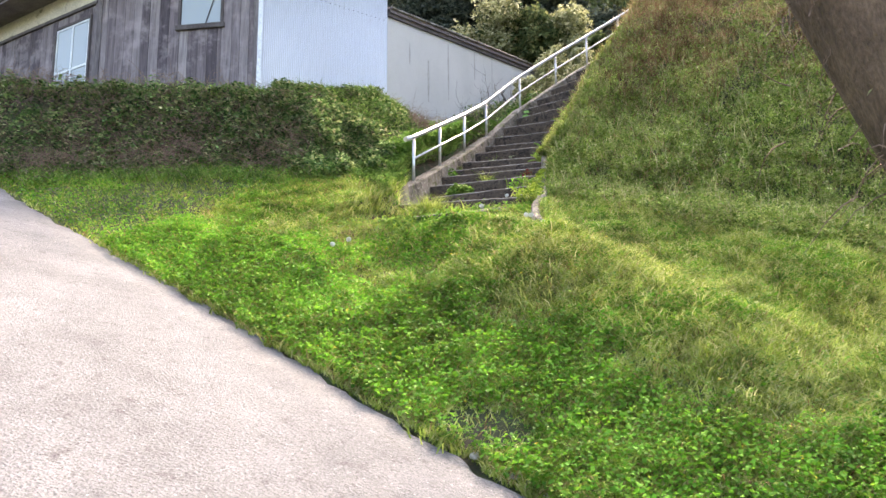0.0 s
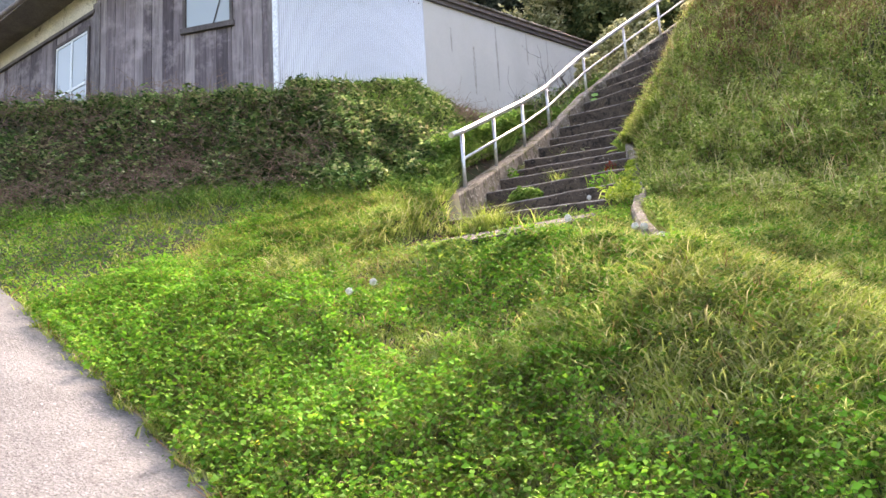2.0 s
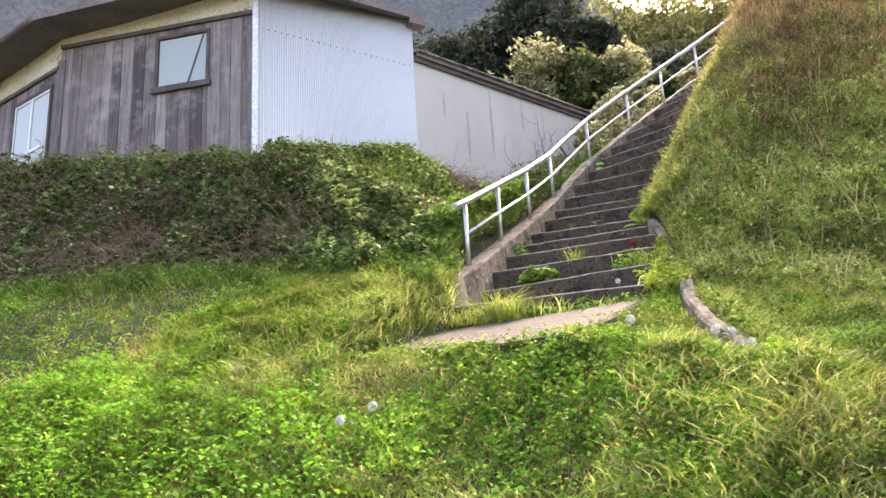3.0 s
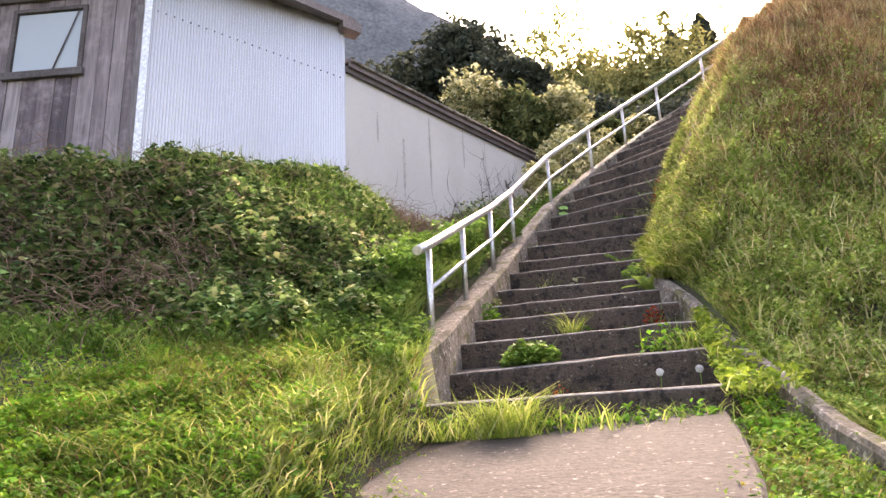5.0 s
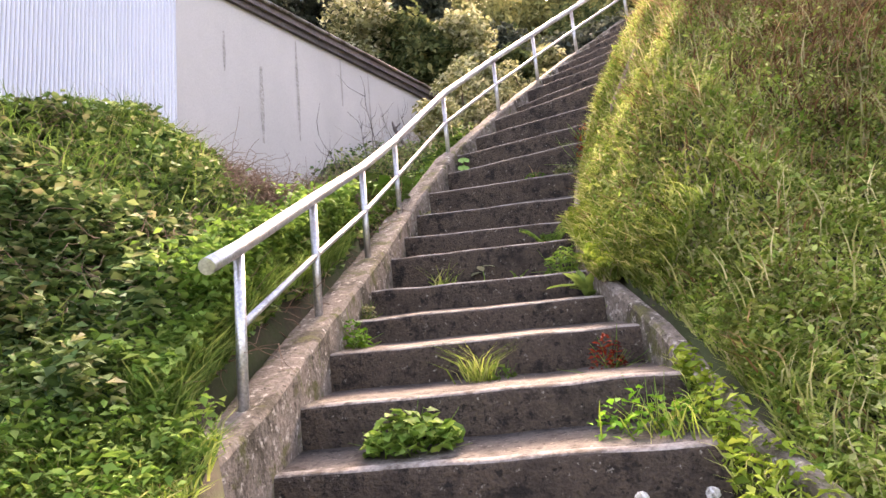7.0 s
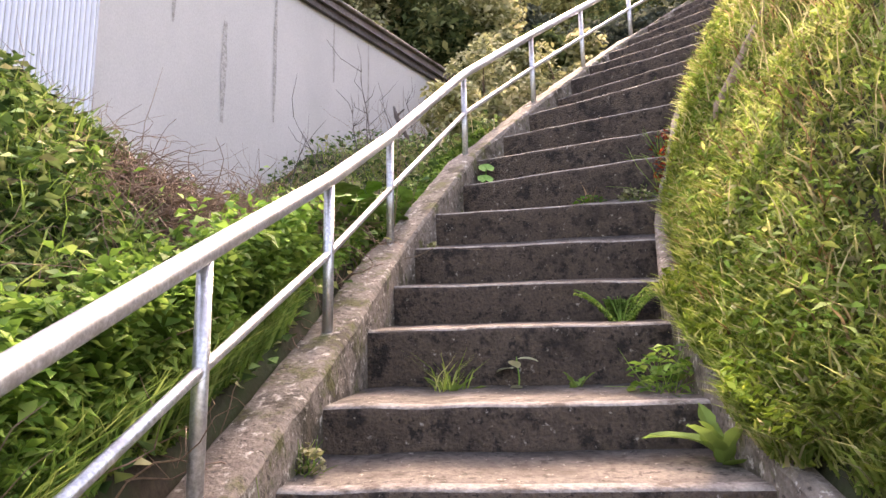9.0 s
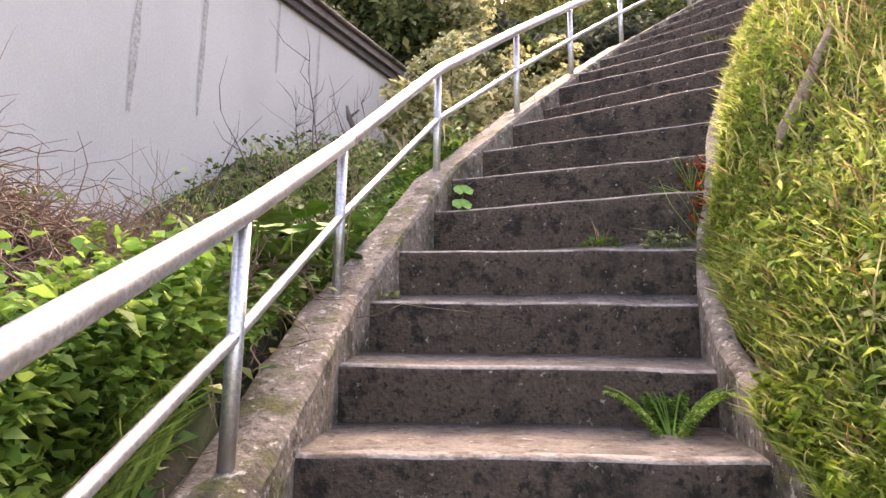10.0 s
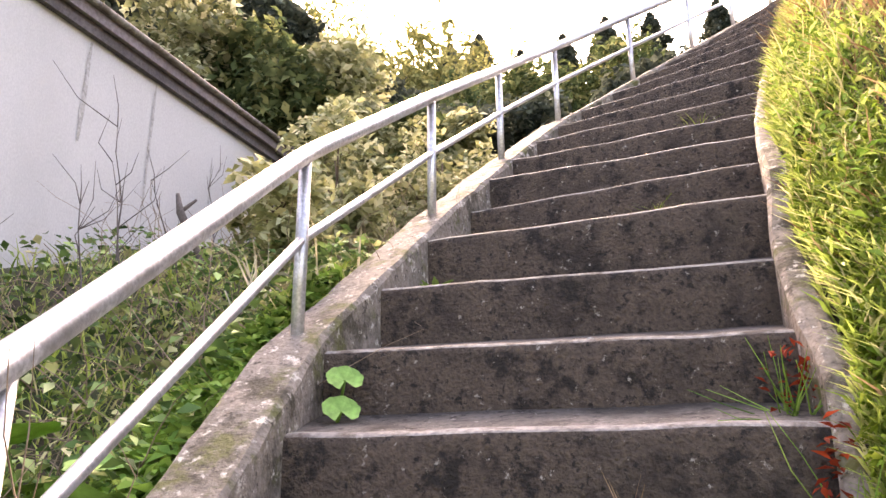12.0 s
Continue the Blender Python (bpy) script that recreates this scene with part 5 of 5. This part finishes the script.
def leaf_shape(length, width, lobes=0, cup=0.12, n=9):
    """A real leaf outline with a midrib fold; lobes cut its edge."""
    bm = bmesh.new()
    mid = []
    for i in range(n + 1):
        f = i / n
        mid.append(bm.verts.new((0, f * length, cup * length * math.sin(f * math.pi) * 0.6)))
    for s in (-1, 1):
        edge = []
        for i in range(1, n):
            f = i / n
            w = width * 0.5 * math.sin(math.pi * f ** 0.8)
            if lobes:
                w *= 0.35 + 0.65 * abs(math.sin(f * math.pi * lobes))
            edge.append(bm.verts.new((s * w, f * length, cup * length * (math.sin(f * math.pi) * 0.6 + 0.4))))
        for i in range(n - 2):
            bm.faces.new((mid[i + 1], mid[i + 2], edge[i + 1], edge[i]) if s > 0 else (mid[i + 1], edge[i], edge[i + 1], mid[i + 2]))
        bm.faces.new((mid[0], mid[1], edge[0]) if s > 0 else (mid[0], edge[0], mid[1]))
        bm.faces.new((mid[n - 1], mid[n], edge[-1]) if s > 0 else (mid[n - 1], edge[-1], mid[n]))
    me = bpy.data.meshes.new("leaf")
    bm.to_mesh(me)
    bm.free()
    return me


def rosette(name, p, count, length, width, lobes, mat, label, category, tilt=(15, 60), stem=0.0, group=""):
    """Leaves fanned round a base, each its own mesh object."""
    t = plant_base(name, p, label, category, group)
    shapes = [leaf_shape(length * s, width * s, lobes) for s in (0.7, 1.0, 1.2)]
    for me in shapes:
        me.materials.append(mat)
    for i in range(count):
        ob = new("leaf", random.choice(shapes))
        ob.parent = t
        up = random.uniform(0, stem)
        a = i * 137.5 + random.uniform(-20, 20)
        ob.matrix_parent_inverse = t.matrix_basis.inverted()
        ob.matrix_basis = Matrix.Translation(p + Vector((random.gauss(0, 0.008), random.gauss(0, 0.008), up))) @ pose(0, 0, 0, random.uniform(*tilt), random.uniform(-15, 15), a)
    if stem:
        part("stem", tube([p - Vector((0, 0, 0.01)), p + Vector((0.01, 0, stem * 0.5)), p + Vector((0, 0.01, stem))], 0.004, 6, [1, 0.8, 0.5]), BROADLEAF, t)
    return t


def bushy(name, p, n, radius, high, size, mat, label, slim=0.6):
    """A small low clump of many leaves on short stems."""
    t = plant_base(name, p, label, "plant")
    a, r = rng.uniform(0, 6.28, n), radius * np.sqrt(rng.random(n))
    z = high * (1 - (r / radius) ** 2 * 0.6) * rng.uniform(0.25, 1.0, n)
    q = np.stack([p.x + np.cos(a) * r, p.y + np.sin(a) * r * 0.7, p.z + z], 1)
    tagged(part("foliage", leaves("foliage", q, size * rng.uniform(0.7, 1.3, n), mat, 1.0, slim), mat, t), kind="stuff")
    k = 30
    st = np.stack([np.full(k, p.x), np.full(k, p.y), np.full(k, p.z)], 1) + rng.normal(0, radius * 0.25, (k, 3)) * [1, 1, 0]
    tagged(part("stem", strands("stem", st, BROADLEAF, high, 0.003, 0.25, 3), BROADLEAF, t), kind="stuff")
    return t


bushy("leafy_clump", on_step(1, 0.33, 0.62), 330, 0.19, 0.2, 0.055, BROADLEAF, "bright green leafy clump on a low tread", 0.75)
bushy("leafy_clump", on_step(1, 0.91, 0.6), 110, 0.2, 0.2, 0.045, CLOVER, "straggling green weeds at the end of a tread")
tuft(on_step(1, 0.95, 0.5), 60, 0.2, 0.07, "yellowing grass tuft at the end of a tread")
tuft(on_step(2, 0.49, 0.75), 90, 0.26, 0.03, "spiky green grass tuft growing on a tread")
bushy("leafy_clump", on_step(2, 0.55, 0.8), 60, 0.1, 0.12, 0.045, BROADLEAF, "small leafy weed beside a grass tuft on a tread")
bushy("red_weed", on_step(2, 0.88, 0.75), 130, 0.08, 0.2, 0.035, RED, "red-stemmed weed at the end of a tread", 0.4)
tuft(Vector((0.6, -1.3, -0.2)), 420, 0.3, 0.085, "large arching grass tuft before the lowest step", GRASS, 1.0)
tuft(Vector((0.95, -1.22, -0.2)), 120, 0.16, 0.12, "low grass tuft before the lowest step")
tuft(Vector((1.35, -1.05, -0.2)), 160, 0.16, 0.12, "low grass tuft before the lowest step")
tuft(Vector((0.3, -1.4, -0.2)), 160, 0.16, 0.1, "low grass tuft before the lowest step")
for f, n, r in ((0.12, 120, 0.14), (0.5, 150, 0.2), (0.72, 160, 0.2), (0.93, 170, 0.16)):
    p = Vector((*LEFT[0], 0)).lerp(Vector((*RIGHT[0], 0)), f) + Vector((0, -0.1, -0.22))
    bushy("leafy_clump", p, n, r, 0.15, 0.04, CLOVER, "low green weeds along the foot of the lowest step")
bushy("red_weed", on_step(0, 0.47, 0.8), 40, 0.06, 0.12, 0.03, RED, "small reddish weed on the lowest tread", 0.4)
bushy("leafy_clump", on_step(3, 0.03, 0.6), 110, 0.1, 0.2, 0.04, CLOVER, "green weeds against the stringer")
bushy("leafy_clump", on_step(4, 0.01, 0.5), 70, 0.07, 0.12, 0.035, YELLOWLEAF, "mossy yellow-green weeds against the stringer")
bushy("leafy_clump", on_step(5, 0.95, 0.5), 120, 0.13, 0.22, 0.05, BROADLEAF, "green weeds at the end of a tread")
bushy("leafy_clump", on_step(9, 0.66, 0.85), 90, 0.12, 0.1, 0.035, CLOVER, "low green weeds along the back of a tread")
bushy("leafy_clump", on_step(9, 0.88, 0.8), 90, 0.12, 0.12, 0.035, YELLOWLEAF, "low yellow-green weeds along the back of a tread")
tuft(on_step(9, 0.66, 0.85), 14, 0.2, 0.02, "few dry stalks on a tread", STRAW, 0.3)
bushy("red_weed", on_step(9, 1.0, 0.6) + Vector((0.03, 0, 0)), 70, 0.06, 0.34, 0.04, RED, "red trailing weed hanging at the kerb", 0.35)
bushy("red_weed", on_step(10, 0.98, 0.6), 45, 0.08, 0.22, 0.04, RED, "red trailing weed hanging at the kerb", 0.35)
tuft(on_step(13, 0.7, 0.7), 40, 0.16, 0.03, "yellowish grass tuft on an upper tread")
tuft(on_step(16, 0.75, 0.7), 30, 0.16, 0.03, "yellowish grass tuft on an upper tread")
tuft(on_step(5, 0.29, 0.85), 40, 0.22, 0.03, "thin grass tuft with long blades on a tread", GRASS, 0.6)
rosette("dandelion", on_step(5, 0.3, 0.85), 14, 0.12, 0.035, 4, BROADLEAF, "toothed-leaf rosette growing on a tread", "plant", (10, 50))
rosette("seedling", on_step(5, 0.51, 0.9), 6, 0.07, 0.05, 0, YELLOWLEAF, "small yellowing seedling against a riser", "plant", (-10, 30), 0.17)
rosette("seedling", on_step(5, 0.7, 0.88), 9, 0.07, 0.03, 3, BROADLEAF, "small green seedling on a tread", "plant", (10, 60), 0.06)
rosette("thistle", on_step(4, 0.99, 0.6), 12, 0.2, 0.08, 7, BROADLEAF, "thistle with jagged leaves beside the kerb", "plant", (0, 60), 0.08)
rosette("seedling", on_step(12, 0.06, 0.8), 8, 0.09, 0.03, 4, BROADLEAF, "small fern-like weed in a step corner", "plant", (20, 70), 0.05)
bushy("leafy_clump", on_step(8, 0.02, 0.6), 30, 0.05, 0.06, 0.03, YELLOWLEAF, "tiny weeds in a step corner")


def round_leaf(radius, n=22):
    """A kidney-shaped leaf, notched at the stalk, slightly cupped."""
    bm = bmesh.new()
    c = bm.verts.new((0, 0, 0))
    rings = []
    for q in (0.5, 1.0):
        ring = []
        for i in range(n + 1):
            a = radians(-155 + 310 * i / n)
            r = radius * q * (1 + 0.04 * math.sin(a * 9))
            ring.append(bm.verts.new((r * math.sin(a), r * math.cos(a) * 0.9 + radius * 0.1 * q, radius * (0.1 * q * q + 0.03 * math.sin(a * 5)))))
        rings.append(ring)
    for i in range(n):
        bm.faces.new((c, rings[0][i + 1], rings[0][i]))
        bm.faces.new((rings[0][i], rings[0][i + 1], rings[1][i + 1], rings[1][i]))
    for f in bm.faces:
        f.smooth = True
    me = bpy.data.meshes.new("round_leaf")
    bm.to_mesh(me)
    bm.free()
    me.materials.append(BUTTER)
    return me


BUTTER = surface("butterbur_leaf", (0.11, 0.24, 0.05), (0.24, 0.4, 0.11), 5, 30, 0.75, bump=0.15, specular=0.2)
ROUND = [round_leaf(r) for r in (0.075, 0.095, 0.12)]


def butterbur(p, count, spread, small=False):
    t = plant_base("butterbur", p, "butterbur with big round green leaves beside the stringer" if not small else "small round-leaved plant in a step corner", "plant", "butterbur")
    for i in range(count):
        q = p + Vector((random.gauss(0, spread), random.gauss(0, spread), 0))
        hgt = random.uniform(0.16, 0.32) if not small else 0.06 + 0.09 * i
        part("stalk", tube([p.lerp(q, 0.3), q + Vector((0, 0, hgt))], 0.005, 6), BROADLEAF, t)
        ob = new("leaf", ROUND[0] if small else random.choice(ROUND))
        ob.parent = t
        ob.matrix_parent_inverse = t.matrix_basis.inverted()
        ob.matrix_basis = Matrix.Translation(q + Vector((0, 0, hgt))) @ pose(0, 0, 0, random.uniform(-30, 20) if not small else 50, random.uniform(-20, 20), random.uniform(0, 360) if not small else 20) @ Matrix.Scale(0.72 if small else 1, 4)


for x, y, c in ((-0.54, 2.3, 6), (-0.56, 2.55, 7), (-0.54, 2.8, 8), (-0.5, 3.1, 7), (-0.5, 3.4, 6)):
    butterbur(Vector((x, y, float(ground_z(x, y)))), c, 0.13)
butterbur(on_step(10, 0.04, 0.75), 2, 0.03, True)


def dandelion_clock(p, high):
    """Seed head: stalk, core and a ball of fine rays."""
    t = plant_base("dandelion_clock", p, "white dandelion seed head on a thin stalk", "flower", "dandelion clocks")
    top = p + Vector((0.01, 0.0, high))
    part("stalk", tube([p - Vector((0, 0, 0.02)), p.lerp(top, 0.6) + Vector((0.006, 0, 0)), top], 0.0022, 6), BROADLEAF, t)
    d = rng.normal(0, 1, (140, 3))
    d /= np.linalg.norm(d, axis=1, keepdims=True)
    q = np.array(top) + d * 0.018
    part("seed_head", leaves("seed_head", np.concatenate([q, q * 0.5 + np.array(top) * 0.5]), 0.012, FLUFF, 0.0, 0.7), FLUFF, t)


dandelion_clock(on_step(0, 0.84, 0.75), 0.13)
dandelion_clock(on_step(0, 0.98, 0.75), 0.13)
for x, y in ((2.34, -2.56), (2.2, -2.6), (2.28, -2.7), (0.93, -3.5), (0.85, -3.62), (1.9, -2.9)):
    dandelion_clock(Vector((x, y, float(ground_z(x, y)))), random.uniform(0.13, 0.2))

# bare twiggy saplings before the shed wall, a fern and a broken branch
def sapling(x, y, high, n):
    z = float(ground_z(x, y))
    t = empty("bare_sapling", (x, y, z), "thin leafless sapling standing before the shed wall", "sapling", "bare saplings")
    p = [Vector((x, y, z - 0.05))]
    d = Vector((random.uniform(-0.15, 0.15), random.uniform(-0.15, 0.15), 1))
    for i in range(7):
        d = (d + Vector((random.gauss(0, 0.16), random.gauss(0, 0.16), 0.06))).normalized()
        p.append(p[-1] + d * high / 7)
    part("stem", tube(p, 0.006, 6, [1, 0.9, 0.8, 0.7, 0.6, 0.45, 0.35, 0.2]), TWIG_DARK, t)
    for i in range(n):
        a = random.choice(p[2:])
        e = a + Vector((random.gauss(0, 0.12), random.gauss(0, 0.12), random.uniform(0.1, 0.3)))
        part("twig", tube([a, a.lerp(e, 0.5) + Vector((random.gauss(0, 0.03), 0, -0.02)), e], 0.003, 5, [1, 0.7, 0.3]), TWIG_DARK, t)


TWIG_DARK = surface("dark_twig", (0.06, 0.05, 0.045), (0.16, 0.13, 0.12), 9, 80, 0.9)
for x, y, hh, n in ((-1.45, 4.1, 0.95, 5), (-1.1, 4.5, 0.8, 7), (-1.2, 5.0, 0.9, 7), (-0.85, 5.0, 0.7, 6), (-0.9, 5.6, 0.9, 7), (-0.7, 5.9, 0.7, 5), (-1.65, 3.7, 0.6, 4), (-1.0, 4.8, 0.8, 6), (-1.3, 4.4, 0.7, 5)):
    sapling(x, y, hh, n)


def fern(p, fronds, length, label, name="fern"):
    t = empty(name, p, label, "plant" if name == "thistle" else "fern")
    for i in range(fronds):
        a = random.uniform(0, 6.28)
        pts = [p + Vector((math.cos(a) * length * f * 0.6, math.sin(a) * length * f * 0.6, length * (f - 0.45 * f * f))) for f in (0, 0.25, 0.5, 0.75, 1.0)]
        part("rachis", tube(pts, 0.003, 5, [1, 0.9, 0.7, 0.5, 0.3]), BROADLEAF, t)
        q = []
        for f in np.linspace(0.15, 0.98, 26):
            c = p + Vector((math.cos(a) * length * f * 0.6, math.sin(a) * length * f * 0.6, length * (f - 0.45 * f * f)))
            for s in (-1, 1):
                for k in (0.35, 0.8):
                    w = s * k * length * 0.17 * (1 - f * 0.8)
                    q.append(c + Vector((-math.sin(a) * w, math.cos(a) * w, -0.02)))
        part("pinnae", leaves("pinnae", np.array(q), length * 0.07, BROADLEAF, 1.0, 0.35), BROADLEAF, t)


fern(on_step(6, 0.87, 0.7), 14, 0.34, "large thistle with jagged leaves on a tread", "thistle")
fern(Vector((-1.25, 3.9, float(ground_z(-1.25, 3.9)))), 5, 0.5, "fern fronds before the shed wall")
fern(Vector((-0.9, 2.0, float(ground_z(-0.9, 2.0)))), 5, 0.4, "green fern on the bank")
fern(Vector((-0.75, 0.25, float(ground_z(-0.75, 0.25)))), 4, 0.35, "green fern at the foot of the bank")
bx, by = -0.75, 5.3
bz = float(ground_z(bx, by))
br = empty("broken_branch", (bx, by, bz), "dark broken branch leaning by the shed wall", "branch")
part("limb", tube([(bx, by, bz - 0.05), (bx - 0.08, by - 0.06, bz + 0.2), (bx - 0.18, by - 0.12, bz + 0.42), (bx - 0.2, by - 0.13, bz + 0.52)], 0.02, 8, [1, 0.9, 1.1, 0.5]), TWIG_DARK, br)
part("stub", tube([(bx - 0.18, by - 0.12, bz + 0.42), (bx - 0.11, by - 0.09, bz + 0.5)], 0.014, 6, [1, 0.5]), TWIG_DARK, br)

root = empty("dead_root", (1.5, 2.9, float(ground_z(1.5, 2.9))), "pale bare root lying on the grassy slope", "root")
part("limb", tube([(x, y, float(ground_z(x, y)) + 0.1) for x, y in ((1.46, 2.86), (1.52, 2.86), (1.6, 2.87), (1.7, 2.9), (1.82, 2.95))], 0.032, 8, [0.5, 1.1, 1, 0.8, 0.5]), TWIG, root)

# pale dry reeds beside the upper rail
def reeds(x, y, n, high, label):
    z = float(ground_z(x, y))
    t = empty("reed_clump", (x, y, z), label, "reeds", "dry reeds by the rail")
    px, py = x + rng.normal(0, 0.16, n), y + rng.normal(0, 0.16, n)
    tagged(part("stalk", blades("stalk", px, py, np.full(n, z), high * rng.uniform(0.6, 1.1, n), 0.014, 0.16, REED), REED, t), kind="stuff")
    m = n * 5
    px, py = x + rng.normal(0, 0.2, m), y + rng.normal(0, 0.2, m)
    tagged(part("blade_sheaf", blades("blade_sheaf", px, py, np.full(m, z), high * rng.uniform(0.3, 0.8, m), 0.01, 0.8, REED), REED, t), kind="stuff")


REED = leafy("pale_reed", [(0.0, (0.3, 0.24, 0.14)), (1.0, (0.6, 0.54, 0.4))], 0.3)
for x, y, n, hh in ((1.0, 6.55, 16, 0.95), (0.75, 6.15, 10, 0.7), (0.25, 5.35, 14, 0.5), (-0.15, 4.6, 10, 0.4), (1.6, 7.5, 16, 1.0), (2.4, 8.4, 14, 0.9), (3.0, 8.9, 14, 0.8)):
    reeds(x, y, n, hh, "pale dry reeds beside the upper handrail")
# loose stones at the road's edge and on the steps
def pebble(p, r):
    bm = bmesh.new()
    bmesh.ops.create_icosphere(bm, subdivisions=2, radius=r)
    for v in bm.verts:
        v.co *= 1 + 0.3 * noise.noise(v.co * (1.3 / r) + Vector(p))
        v.co.z *= 0.6
        v.co += Vector(p)
    tagged(part("stone", bm, STONE), "small pale stone lying loose", "stone", "loose stones")


for u in (-0.1, 0.12, 0.3, -0.5, 0.55, -0.9, 0.8):
    o = random.uniform(-0.16, 0.02)
    x, y = 3.0 + u * 0.959 - o * 0.284, -5.46 - u * 0.284 - o * 0.959
    pebble((x, y, float(road_z(x, y)) + 0.012), random.uniform(0.02, 0.04))
pebble(on_step(2, 0.95, 0.35), 0.022)
pebble(on_step(8, 0.72, 0.4), 0.014)
pebble(on_step(11, 0.6, 0.2), 0.012)
